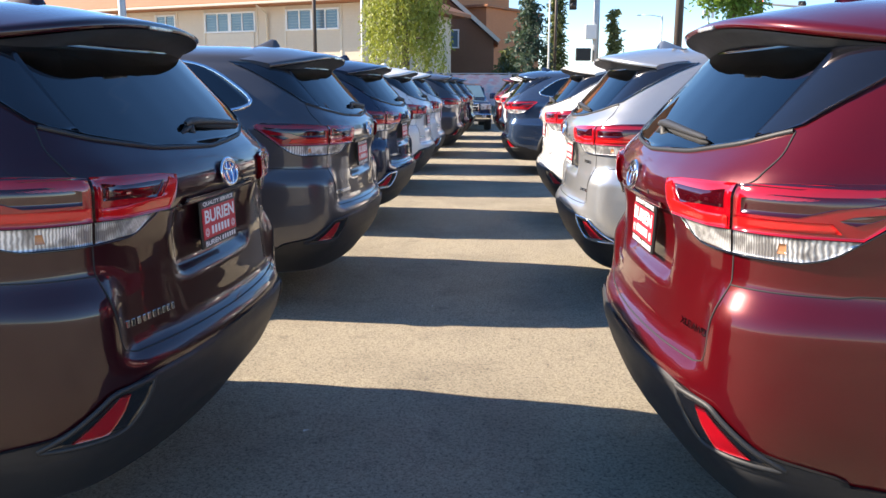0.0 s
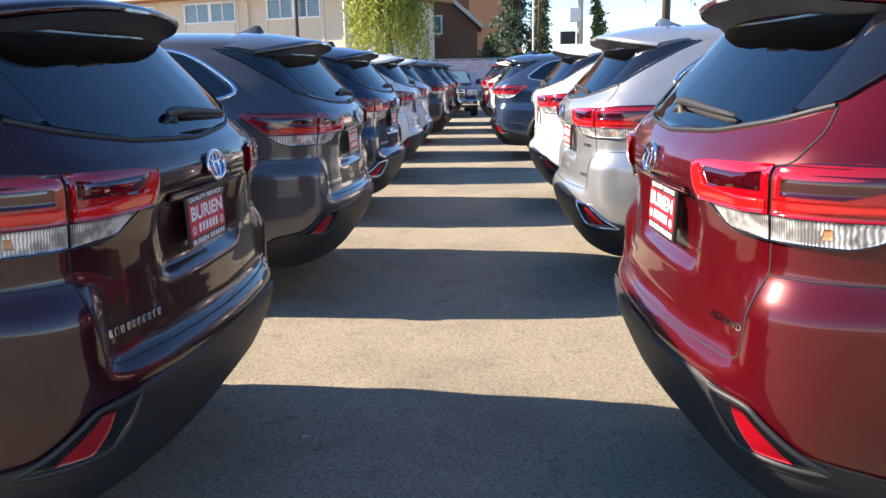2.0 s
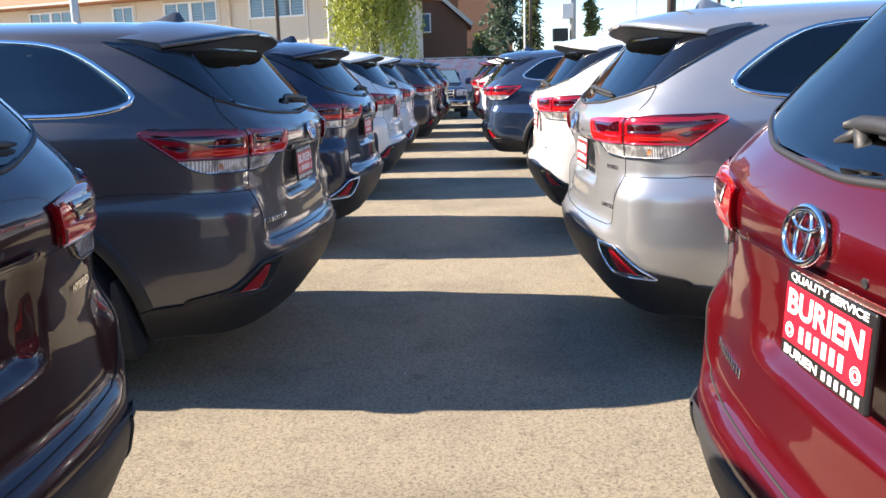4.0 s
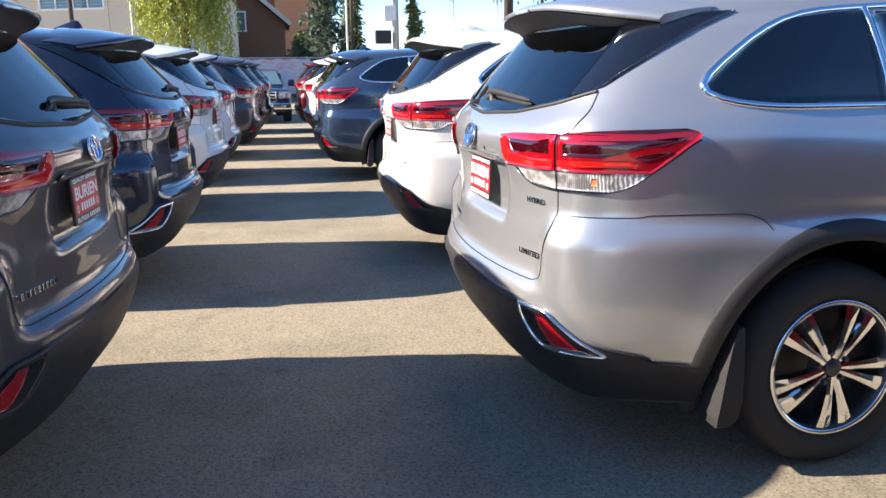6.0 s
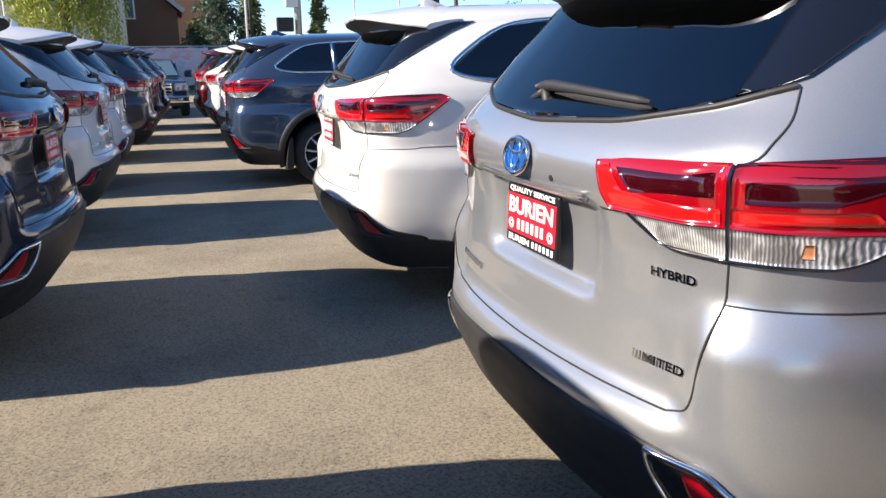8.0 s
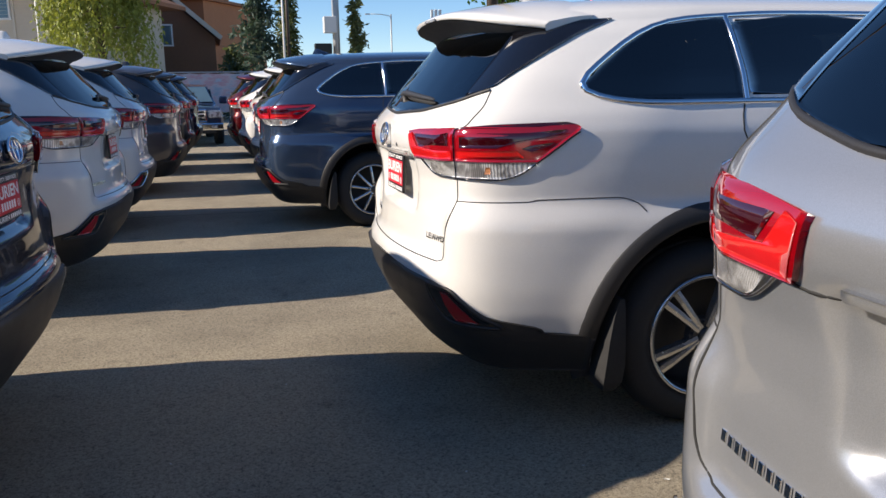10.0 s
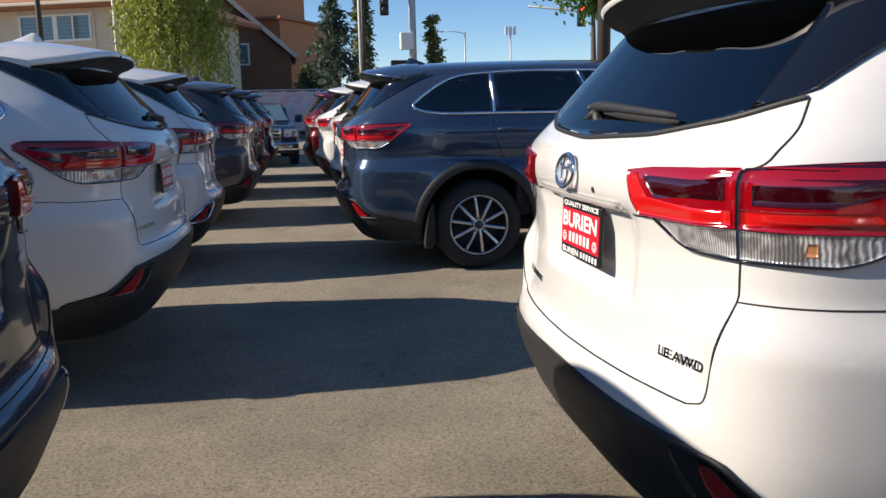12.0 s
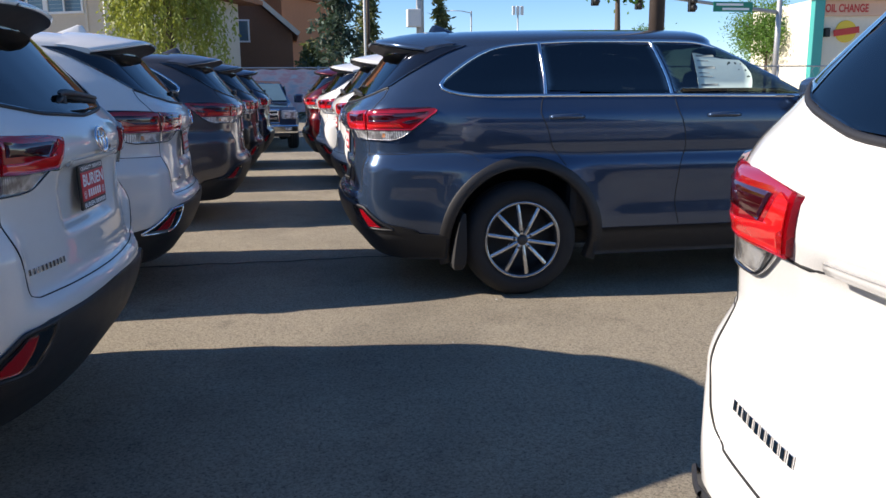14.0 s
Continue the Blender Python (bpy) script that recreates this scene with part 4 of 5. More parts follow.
def make_car(name, m, col, label, group, wheel="ten", chrome=False, badge="", hybrid=False, near=True, plate=True, sticker=False):
    M, pt = CAR, PAINT[col]
    car = empty(name, m, label, "car", group)
    P = lambda n, me, parent=car, lb="", mt=None, mm=None: part(n, me, parent, lb, mt, mm)
    body = P("body", M["body"], mt=pt)
    P("spoiler", M["wing"], mt=pt)
    P("spoiler_underside", M["under"], lb="black underside of the spoiler")
    P("high_brake_light", M["brake_light"])
    P("rear_glass", M["rear_glass"], lb="dark tinted rear window")
    P("windscreen", M["windscreen"])
    P("glass_moulding", M["glass_moulding"])
    P("lower_bumper", M["bumper"], lb="black moulded lower bumper")
    P("floor_pan", M["floor_pan"])
    P("interior", M["interior"])
    P("antenna_fin", M["antenna"], mt=pt, mm=pose(0.84, 0, 1.722, 0, 4, 0))
    wp = P("wiper", M["wiper_arm"])
    P("blade", M["wiper_blade"], wp)
    P("pivot", M["wiper_pivot"], wp)
    P("tailgate_garnish", M["garnish"], mt=pt)
    P("gap_or_crease_shade", M["gate_bottom"])
    # painted shade line of the crease, not a gap between panels
    P("gap_or_crease_shade", M["gate_crease_shade"])
    em = P("emblem", M["ring"], lb="chrome oval emblem", mm=pose(float(skin(0, 1.156)[0]) - 0.004, 0, 1.156, 0, 10, 0))
    if hybrid:
        P("emblem_field", M["field"], em, "blue enamel field")
    for k in (0, 1):
        sg = 1 if k == 0 else -1
        for nm, key, lb in (("quarter_window", "quarter", "dark tinted side glass"), ("rear_door_window", "rdoor", "dark tinted side glass"), ("front_door_window", "fdoor", ""), ("rear_pillar_trim", "fin", "gloss black trim"), ("window_surround", "surround", "chrome strip"), ("window_divider", "divider", ""), ("window_divider", "divider2", ""), ("sill_cladding", "sill", ""), ("arch_lip", "arch", ""), ("arch_lip", "arch_front", ""), ("mud_flap", "flap", "black rubber mud flap")):
            P(nm, M[key][k], lb=lb)
        P("spoiler_cheek", M["cheek"][k], mt=pt)
        for key in ("gate_seam", "bumper_seam", "door_seam", "door_seam2", "door_seam3"):
            P("gap_or_crease_shade", M[key][k])
        tl = P("tail_light", M["lamp_out"][k], lb="red tail light with a clear lower lens")
        for nm, key in (("reversing_lens", "clear_out"), ("smoked_band", "dark_out"), ("smoked_band", "dark_top"), ("smoked_band", "dark_low"), ("light_bar", "bar_out"), ("turn_bulb", "amber"), ("lamp_edge", "lamp_rim")):
            P(nm, M[key][k], tl)
        gl = P("tailgate_light", M["lamp_in"][k], lb="red tailgate light")
        for nm, key in (("reversing_lens", "clear_in"), ("smoked_band", "dark_in"), ("light_bar", "bar_in")):
            P(nm, M[key][k], gl)
        rf = P("reflector", M["reflector"][k], lb="red bumper reflector")
        P("reflector_recess_shade", M["recess"][k], rf)
        P("reflector_bezel", M["bezel" if chrome else "bezel_plain"][k], rf)
        if chrome:
            P("bezel_foot", M["bezel_foot"][k], rf)
        for j, x in enumerate((1.44, 2.52)):
            yb = float(skin(side_s(x, 1.154), 1.154)[1])
            P("door_handle", M["handle"][j], mt=CHROME if chrome else pt, mm=Matrix.Translation((0, sg * yb, 1.154)) @ Matrix.Diagonal((1, sg, 1, 1)))
        P("door_mirror", M["mirror"], mt=pt, mm=Matrix.Translation((3.12, sg * 0.9, 1.3)) @ Matrix.Diagonal((1, sg, 1, 1)))
        for hx, wl in ((HUB_R, 0), (HUB_F, 1)):
            P("wheel_well", M["well"][wl], mm=Matrix.Translation((hx, sg * 0.9, HUB_Z)) @ Matrix.Diagonal((1, -sg, 1, 1)))
            turn = Matrix.Translation((hx, sg * 0.925, HUB_Z)) @ (Matrix() if sg > 0 else pose(0, 0, 0, 0, 0, 180)) @ pose(0, 0, 0, 0, 17 * (1 + wl) + 9 * k, 0)
            ty = P("wheel", M["tyre"], lb="black tyre on an alloy rim", mm=turn)
            for nm, me in zip(("rim_barrel", "spokes", "rim_lip", "hub_face", "centre_cap"), M["rim_" + wheel]):
                P(nm, me, ty)
    if plate:
        pm = Matrix.Translation((float(skin(0, 0.985)[0]) - 0.032, 0, 0.982)) @ pose(0, 0, 0, 0, 2, 0) @ GATE_TURN
        pf = P("number_plate", M["plate"], lb="red dealer plate in a black frame, white lettering", mm=pm)
        up = lambda x, y, z=0.0085: Matrix.Translation((x, y, z))
        P("insert", M["plate_face"], pf)
        P("lettering", M["plate_top"], pf, mm=up(0, 0.070, 0.0064))
        P("lettering", M["plate_mid"], pf, mm=up(0, 0.026))
        for i in range(6):
            P("plain_block", M["plate_low"], pf, mm=up(-0.071 + 0.0284 * i, -0.025))
            P("plain_block", M["plate_foot"], pf, mm=up(0.018 + 0.0222 * i, -0.067, 0.0066))
        P("lettering", M["plate_foot_word"], pf, mm=up(-0.07, -0.067, 0.0064))
        P("roundel", M["plate_dot"], pf, mm=up(-0.118, -0.028))
        P("roundel", M["plate_dot"], pf, mm=up(0.118, -0.028))
    P("tailgate_button", M["button"], mm=on_tail(-0.17, 1.118, -0.002))
    if sticker:
        st = P("window_sticker", M["sticker"], lb="white price sheet inside the window")
        for me in M["sticker_bars"]:
            P("printed_bar", me, st)
    if near:
        for i in range(10):
            P("badge_block", M["name_block"], lb="chrome block of the name badge", mm=on_tail(0.605 - 0.0245 * i, 0.765, 0.003))
        if badge:
            P("trim_badge", M[badge], lb="chrome trim lettering", mm=on_tail(-0.55, 0.77, 0.007))
        if hybrid:
            P("trim_badge", M["HYBRID"], lb="chrome trim lettering", mm=on_tail(-0.565, 0.962, 0.003))
    return car


# ---- the lot ----
def ground_mesh():
    bm = bmesh.new()
    bmesh.ops.create_grid(bm, x_segments=8, y_segments=8, size=900)
    return mesh_bm("ground", bm, ASPHALT)


tagged(new("ground", ground_mesh()), "worn grey asphalt of a car lot with patches of wear", "asphalt", kind="structure")


def parked(row, x, y, yaw):
    """Pose of a car whose tail centre is at x, y; row -1 noses away to -x, row 1 to +x."""
    return pose(x, y, 0, 0, 0, yaw + (180 if row < 0 else 0))


for row, x, y, yaw, col, label, kw in (
    (-1, -0.702, 1.521, -3.7, "burgundy", "dark burgundy sport utility car, parked tail to the aisle", dict(hybrid=True)),
    (-1, -0.652, 4.577, -3.5, "graphite", "graphite grey sport utility car with a dealer plate", dict(hybrid=True)),
    (-1, -0.645, 7.49, -4.0, "navy", "navy grey sport utility car with chrome reflector bezels", dict(chrome=True, hybrid=True)),
    (-1, -0.612, 10.545, -3.0, "white", "pearl white sport utility car with black lower bumper", dict()),
    (-1, -0.589, 13.288, 1.0, "white", "pearl white sport utility car with chrome reflector bezels", dict(chrome=True)),
    (-1, -0.36, 16.4, 0.0, "graphite", "dark grey sport utility car in the row", dict(near=False)),
    (-1, -0.3, 19.4, 0.0, "black", "black sport utility car far down the row", dict(near=False)),
    (-1, -0.2, 22.4, 0.0, "navy", "dark sport utility car near the end of the row", dict(near=False)),
    (1, 0.575, 1.55, 2.2, "red", "ruby red sport utility car, parked tail to the aisle", dict(badge="XLE AWD")),
    (1, 0.628, 4.759, 1.5, "silver", "silver sport utility car with chrome wheels and a blue emblem", dict(chrome=True, hybrid=True, wheel="five", badge="LIMITED")),
    (1, 0.643, 7.874, 0.2, "white", "pearl white sport utility car with a red dealer plate", dict(wheel="double", badge="LE AWD")),
    (1, 0.318, 13.105, -0.1, "blue", "slate blue sport utility car beside an empty bay", dict(sticker=True)),
    (1, 0.42, 16.3, 0.0, "white", "white sport utility car behind the blue one", dict(near=False)),
    (1, 0.34, 19.3, 0.0, "white", "white sport utility car far down the row", dict(near=False)),
    (1, 0.2, 22.3, 0.0, "red", "red sport utility car near the end of the row", dict(near=False)),
):
    make_car("parked_car", parked(row, x, y, yaw), col, label, "cars parked along the aisle", **kw)


# ---- beyond the lot ----
SIDING = plain("beige_lap_siding", (0.66, 0.56, 0.43), 0.75, 0, 0.06, 6, 0.1)
SIDINGLT = plain("pale_panel_siding", (0.68, 0.6, 0.48), 0.75, 0, 0.05, 6, 0.1)
ROOFTILE = plain("orange_brown_shingle", (0.4, 0.17, 0.085), 0.85, 0, 0.25, 9, 0.3)
BROWNWALL = plain("brown_painted_siding", (0.2, 0.1, 0.058), 0.8, 0, 0.12, 7, 0.1)
STUCCO = plain("orange_stucco", (0.5, 0.2, 0.09), 0.85, 0, 0.1, 6, 0.1)
FASCIA = plain("cream_fascia", (0.6, 0.52, 0.42), 0.6, 0, 0.06, 12)
WHITEFRAME = plain("white_window_vinyl", (0.8, 0.8, 0.78), 0.5, 0, 0.04, 20)
PANE = plain("sky_lit_window_pane", (0.1, 0.17, 0.22), 0.06, 0, 0.25, 1.2, 0, 0.6)
BROWNPOLE = plain("brown_painted_steel", (0.06, 0.042, 0.032), 0.55, 0.2, 0.12, 15)
GREYSTEEL = plain("galvanised_steel", (0.42, 0.43, 0.44), 0.5, 0.6, 0.1, 15)
WHITEPOLE = plain("white_painted_pole", (0.72, 0.72, 0.7), 0.5, 0, 0.06, 15)
SIGNALBLACK = plain("black_signal_housing", (0.014, 0.014, 0.013), 0.5, 0, 0.1, 15)
CREAM = plain("cream_shop_wall", (0.78, 0.72, 0.58), 0.7, 0, 0.05, 5)
TEAL = plain("teal_trim", (0.06, 0.36, 0.33), 0.55, 0, 0.06, 10)
SIGNRED = plain("red_sign_letter", (0.6, 0.05, 0.04), 0.5, 0, 0.05, 10)
SALMON = plain("salmon_sign_band", (0.75, 0.48, 0.33), 0.6, 0, 0.05, 6)
YELLOW = plain("yellow_sign_face", (0.85, 0.6, 0.05), 0.5, 0, 0.05, 10)
SIGNGREEN = plain("green_road_sign", (0.01, 0.22, 0.14), 0.45, 0, 0.05, 10)
BARK = plain("bark", (0.12, 0.09, 0.065), 0.9, 0, 0.3, 14, 0.6)


def leaf_material(name, col, back):
    m, n, l, b = material(name)
    geo = n.new("ShaderNodeNewGeometry")
    c = ramp(n, l, geo.outputs["Random Per Island"], [(0.0, tuple(k * 0.6 for k in col)), (0.55, col), (1.0, tuple(min(1, k * 1.5) for k in col))])
    l.new(c, b.inputs["Base Color"])
    b.inputs["Roughness"].default_value = 0.6
    tr, mx = n.new("ShaderNodeBsdfTranslucent"), n.new("ShaderNodeMixShader")
    tr.inputs[0].default_value = (*back, 1)
    mx.inputs[0].default_value = 0.3
    l.new(b.outputs[0], mx.inputs[1]), l.new(tr.outputs[0], mx.inputs[2]), l.new(mx.outputs[0], n["Material Output"].inputs[0])
    return m


LEAF_WEEP = leaf_material("weeping_foliage", (0.22, 0.25, 0.045), (0.36, 0.4, 0.06))
LEAF_GREEN = leaf_material("broad_foliage", (0.09, 0.18, 0.03), (0.2, 0.36, 0.05))
NEEDLE = leaf_material("blue_green_needles", (0.05, 0.085, 0.06), (0.07, 0.11, 0.06))
NEEDLE2 = leaf_material("olive_needles", (0.11, 0.13, 0.045), (0.16, 0.19, 0.05))


def leaves_mesh(name, pts, size, mat, rng, hang=0.0, narrow=0.5):
    """Small two-triangle leaves at the points, turned at random, drooping by hang."""
    pts = np.asarray(pts)
    n = len(pts)
    d = rng.normal(size=(n, 3))
    d[:, 2] = d[:, 2] * (1 - hang) - hang * 2.2
    d /= np.linalg.norm(d, axis=1, keepdims=True)
    w = np.cross(d, rng.normal(size=(n, 3)))
    w /= np.maximum(np.linalg.norm(w, axis=1, keepdims=True), 1e-6)
    L = size * rng.uniform(0.6, 1.4, (n, 1))
    v = np.stack([pts, pts + d * L * 0.5 + w * L * narrow * 0.5, pts + d * L, pts + d * L * 0.5 - w * L * narrow * 0.5], 1).reshape(-1, 3)
    f = np.arange(n * 4).reshape(-1, 4)
    return mesh_of(name, v, f, mat, False)


def trunk_part(tree, h, r, limbs, rng, lean=(0, 0)):
    bm = bmesh.new()
    top = Vector((lean[0], lean[1], h))
    tube_bm(bm, [Vector((0, 0, -0.1)), top * 0.35 + Vector((0.05, 0.02, 0)), top * 0.7, top], [r, r * 0.75, r * 0.45, r * 0.12], 9)
    part("trunk", mesh_bm("trunk", bm, BARK, True), tree)
    for a, z, ln, up in limbs:
        bm = bmesh.new()
        st = top * (z / h)
        e = Vector((math.cos(a) * ln, math.sin(a) * ln, up))
        tube_bm(bm, [st, st + e * 0.5 + Vector((0, 0, 0.12 * ln)), st + e], [r * 0.32, r * 0.2, r * 0.06], 6)
        part("limb", mesh_bm("limb", bm, BARK, True), tree)


def weeping_tree(x, y, h, spread):
    rng = np.random.default_rng(5)
    tree = empty("weeping_tree", pose(x, y, 0), "yellow-green weeping tree with long hanging strands behind the fence", "tree")
    limbs = [(rng.uniform(0, 6.28), rng.uniform(0.45, 0.9) * h, rng.uniform(0.5, 0.85) * spread, rng.uniform(0.3, 1.3)) for _ in range(11)]
    trunk_part(tree, h, 0.22, limbs, rng)
    pts = []
    for _ in range(640):
        a, q = rng.uniform(0, 6.28), spread * math.sqrt(rng.uniform(0.03, 1)) * rng.uniform(0.75, 1.08)
        z0 = h * (1.04 - 0.34 * (q / spread) ** 2.5 - 0.42 * rng.uniform() ** 1.4) + rng.normal() * 0.25
        ln = rng.uniform(0.7, 2.2) * (0.6 + 0.4 * q / spread)
        n = int(ln * 20)
        t = np.linspace(0, 1, n)
        dx = rng.normal(0, 0.12, 2)
        strand = np.stack([math.cos(a) * q + dx[0] * t + rng.normal(0, 0.05, n), math.sin(a) * q + dx[1] * t + rng.normal(0, 0.05, n), z0 - ln * t], 1)
        pts.append(strand[strand[:, 2] > 1.2])
    part("crown", leaves_mesh("crown", np.concatenate(pts), 0.15, LEAF_WEEP, rng, 0.6, 0.42), tree, "hanging strands of small leaves")


def conifer(x, y, h, r, seed, mat, label, droop=0.25, sparse=1.0):
    rng = np.random.default_rng(seed)
    tree = empty("conifer_tree", pose(x, y, 0), label, "tree")
    trunk_part(tree, h, 0.05 * r + 0.1, [], rng)
    pts = []
    for k in range(int(h * 26 * sparse)):
        z = h * (0.08 + 0.92 * rng.uniform(0, 1) ** 0.9)
        a = rng.uniform(0, 6.28)
        ln = r * (1 - z / h) ** 0.6 * rng.uniform(0.65, 1.15) + 0.12
        n = int(36 * ln / r) + 8
        t = rng.uniform(0.05, 1, n)
        pts.append(np.stack([math.cos(a) * ln * t + rng.normal(0, 0.07, n), math.sin(a) * ln * t + rng.normal(0, 0.07, n), z - droop * ln * t ** 1.5 + rng.normal(0, 0.06, n)], 1))
    part("crown", leaves_mesh("crown", np.concatenate(pts), 0.3, mat, rng, 0.25, 0.34), tree, "dense boughs of needles")


def broad_tree(x, y, h, r, zc, seed, label):
    rng = np.random.default_rng(seed)
    tree = empty("leafy_tree", pose(x, y, 0), label, "tree")
    trunk_part(tree, h * 0.85, 0.13, [(rng.uniform(0, 6.28), zc - r * rng.uniform(0.0, 0.7), r * rng.uniform(0.5, 0.8), r * rng.uniform(0.2, 0.7)) for _ in range(9)], rng)
    pts = []
    for _ in range(70):
        d = rng.normal(size=3)
        d /= np.linalg.norm(d)
        c = d * r * rng.uniform(0.35, 0.95) * np.array([1, 1, 0.95])
        pts.append(c + rng.normal(0, 0.2 * r, (85, 3)) + np.array([0, 0, zc]))
    part("crown", leaves_mesh("crown", np.concatenate(pts), 0.16, LEAF_GREEN, rng, 0.15, 0.6), tree, "rounded leafy crown")


def wall_window(parent, u, z, w, h, panes, y=0.0, name="window"):
    """A sliding window on a wall that faces -y: frame proud, panes set back."""
    bm = bmesh.new()
    for cx, cz, sx, sz in ((u, z - h / 2, w + 0.12, 0.09), (u, z + h / 2, w + 0.12, 0.09), (u - w / 2, z, 0.09, h), (u + w / 2, z, 0.09, h)):
        box_bm(bm, (cx, y - 0.03, cz), (sx, 0.1, sz))
    for i in range(1, panes):
        box_bm(bm, (u - w / 2 + w * i / panes, y - 0.02, z), (0.07 if i * 2 != panes or panes < 4 else 0.22, 0.07, h))
    win = part(name, mesh_bm(name, bm, WHITEFRAME), parent)
    for i in range(panes):
        part("pane", box("pane", (u - w / 2 + w * (i + 0.5) / panes, y - 0.004, z), (w / panes - 0.03, 0.012, h - 0.02), PANE), win)


def apartment_block():
    b = empty("apartment_building", pose(-6.6, 42.7, 0, 0, 0, -22.4), "beige sided apartment building with an orange-brown shingle roof", "building")
    part("wall", box("wall", (-17, 5.5, 2.9), (34, 11, 5.8), SIDING), b)
    bm = bmesh.new()
    for k in range(38):
        box_bm(bm, (-17, -0.006, 0.12 + k * 0.152), (33.9, 0.014, 0.006))
    part("siding", mesh_bm("siding", bm, SIDINGLT), b)
    bm = bmesh.new()
    vs = [bm.verts.new(p) for p in ((1.0, -1.1, 5.82), (-35, -1.1, 5.82), (-35, 12, 5.82), (1.0, 12, 5.82), (-3.5, 5.5, 8.3), (-30, 5.5, 8.3), (1.0, -1.1, 6.02), (-35, -1.1, 6.02), (-35, 12, 6.02), (1.0, 12, 6.02))]
    for f in ((0, 1, 2, 3), (0, 1, 7, 6), (1, 2, 8, 7), (2, 3, 9, 8), (3, 0, 6, 9), (6, 7, 5, 4), (7, 8, 5), (8, 9, 4, 5), (9, 6, 4)):
        bm.faces.new([vs[i] for i in f])
    part("roof", mesh_bm("roof", bm, ROOFTILE), b, "orange-brown shingle roof")
    part("gutter", box("gutter", (-17, -1.16, 5.9), (36, 0.12, 0.13), FASCIA, 0.02), b)
    for u, w, n in ((-3.2, 3.4, 4), (-8.9, 3.6, 4), (-13.75, 1.5, 2), (-19.5, 3.5, 4), (-25, 1.5, 2), (-30, 3.5, 4)):
        for z, h in ((5.02, 1.05), (2.4, 1.15)):
            wall_window(b, u, z, w, h, n)
        for s in (-1, 1):
            part("trim_board", box("trim_board", (u + s * (w / 2 + 0.13), -0.02, 2.95), (0.12, 0.05, 5.6), SIDINGLT), b)
    part("panel", box("panel", (-8.9, -0.02, 3.72), (3.4, 0.03, 1.4), SIDINGLT), b)
    part("downpipe", tube("downpipe", [(-6.2, -1.0, 5.8), (-6.2, -0.12, 5.4), (-6.2, -0.12, 0)], 0.06, SIDINGLT), b)
    part("corner_board", box("corner_board", (-0.08, -0.03, 2.9), (0.2, 0.06, 5.8), FASCIA), b)


def brown_house():
    b = empty("gabled_house", pose(-4.9, 57, 0), "brown gabled house with pale roof edges", "building")
    bm = bmesh.new()
    vs = [bm.verts.new(p) for p in ((-5.3, 0, 0), (5.3, 0, 0), (5.3, 0, 4.6), (0, 0, 9.2), (-5.3, 0, 4.6), (-5.3, 9, 0), (5.3, 9, 0), (5.3, 9, 4.6), (0, 9, 9.2), (-5.3, 9, 4.6))]
    for f in ((0, 1, 2, 3, 4), (5, 9, 8, 7, 6), (1, 6, 7, 2), (0, 4, 9, 5)):
        bm.faces.new([vs[i] for i in f])
    part("wall", mesh_bm("wall", bm, BROWNWALL), b)
    bm = bmesh.new()
    for k in range(56):
        z = 0.1 + k * 0.155
        hw = 5.28 if z < 4.6 else 5.28 * (9.2 - z) / 4.6
        if hw > 0.1:
            box_bm(bm, (0, -0.008, z), (hw * 2, 0.018, 0.004))
    part("siding", mesh_bm("siding", bm, BROWNWALL), b)
    for s in (-1, 1):
        a = math.atan2(4.6, 5.3)
        rot = Euler((0, s * a, 0)).to_matrix()
        part("roof", box("roof", (s * 2.85, 4.3, 7.02), (7.5, 9.8, 0.16), ROOFTILE, 0, rot), b)
        part("fascia", box("fascia", (s * 2.85, -0.68, 6.98), (7.5, 0.1, 0.26), FASCIA, 0, rot), b, "pale roof edge board")
    wall_window(b, 2.45, 4.72, 0.75, 1.2, 1)
    wall_window(b, -1.5, 4.7, 1.6, 1.2, 2)


def orange_block():
    b = empty("stucco_building", pose(-6.9, 65, 0, 0, 0, -30), "orange stucco building behind the brown house", "building")
    part("wall", box("wall", (0, 5, 6.5), (8.4, 10, 13), STUCCO), b)
    part("wing", box("wing", (5.5, 6, 3.7), (2.8, 9, 7.4), STUCCO), b)
    part("roof", box("roof", (0, 5, 13.1), (9.2, 11, 0.3), ROOFTILE, 0.04), b)
    part("roof", box("roof", (5.6, 6, 7.5), (3.2, 9.6, 0.2), ROOFTILE, 0.04), b)
    wall_window(b, 5.5, 5.4, 1.4, 1.5, 2, 1.5)
    wall_window(b, 2.6, 9.2, 1.6, 1.4, 2)


apartment_block()
brown_house()
orange_block()
weeping_tree(-3.35, 32.5, 6.6, 1.8)
conifer(2.3, 45, 6.6, 2.1, 3, NEEDLE, "dark blue-green conifer in front of the houses")
conifer(4.2, 51, 8.6, 0.85, 4, NEEDLE2, "slender olive conifer with ragged boughs", 0.9)
conifer(6.35, 41, 5.3, 0.55, 6, NEEDLE2, "thin drooping conifer beside the signal pole", 1.2, 0.45)
conifer(1.1, 47, 3.6, 1.2, 8, NEEDLE2, "low olive shrub-like conifer", 0.3)
broad_tree(8.2, 27, 5.8, 1.15, 4.75, 11, "round leafy street tree behind the lot")
broad_tree(29.5, 54.5, 6.5, 1.9, 4.4, 12, "leafy tree near the shop")
broad_tree(36, 66, 8.0, 2.8, 5.6, 13, "leafy tree behind the shop")
broad_tree(24, 60, 5.0, 1.5, 3.9, 14, "small leafy tree across the street")


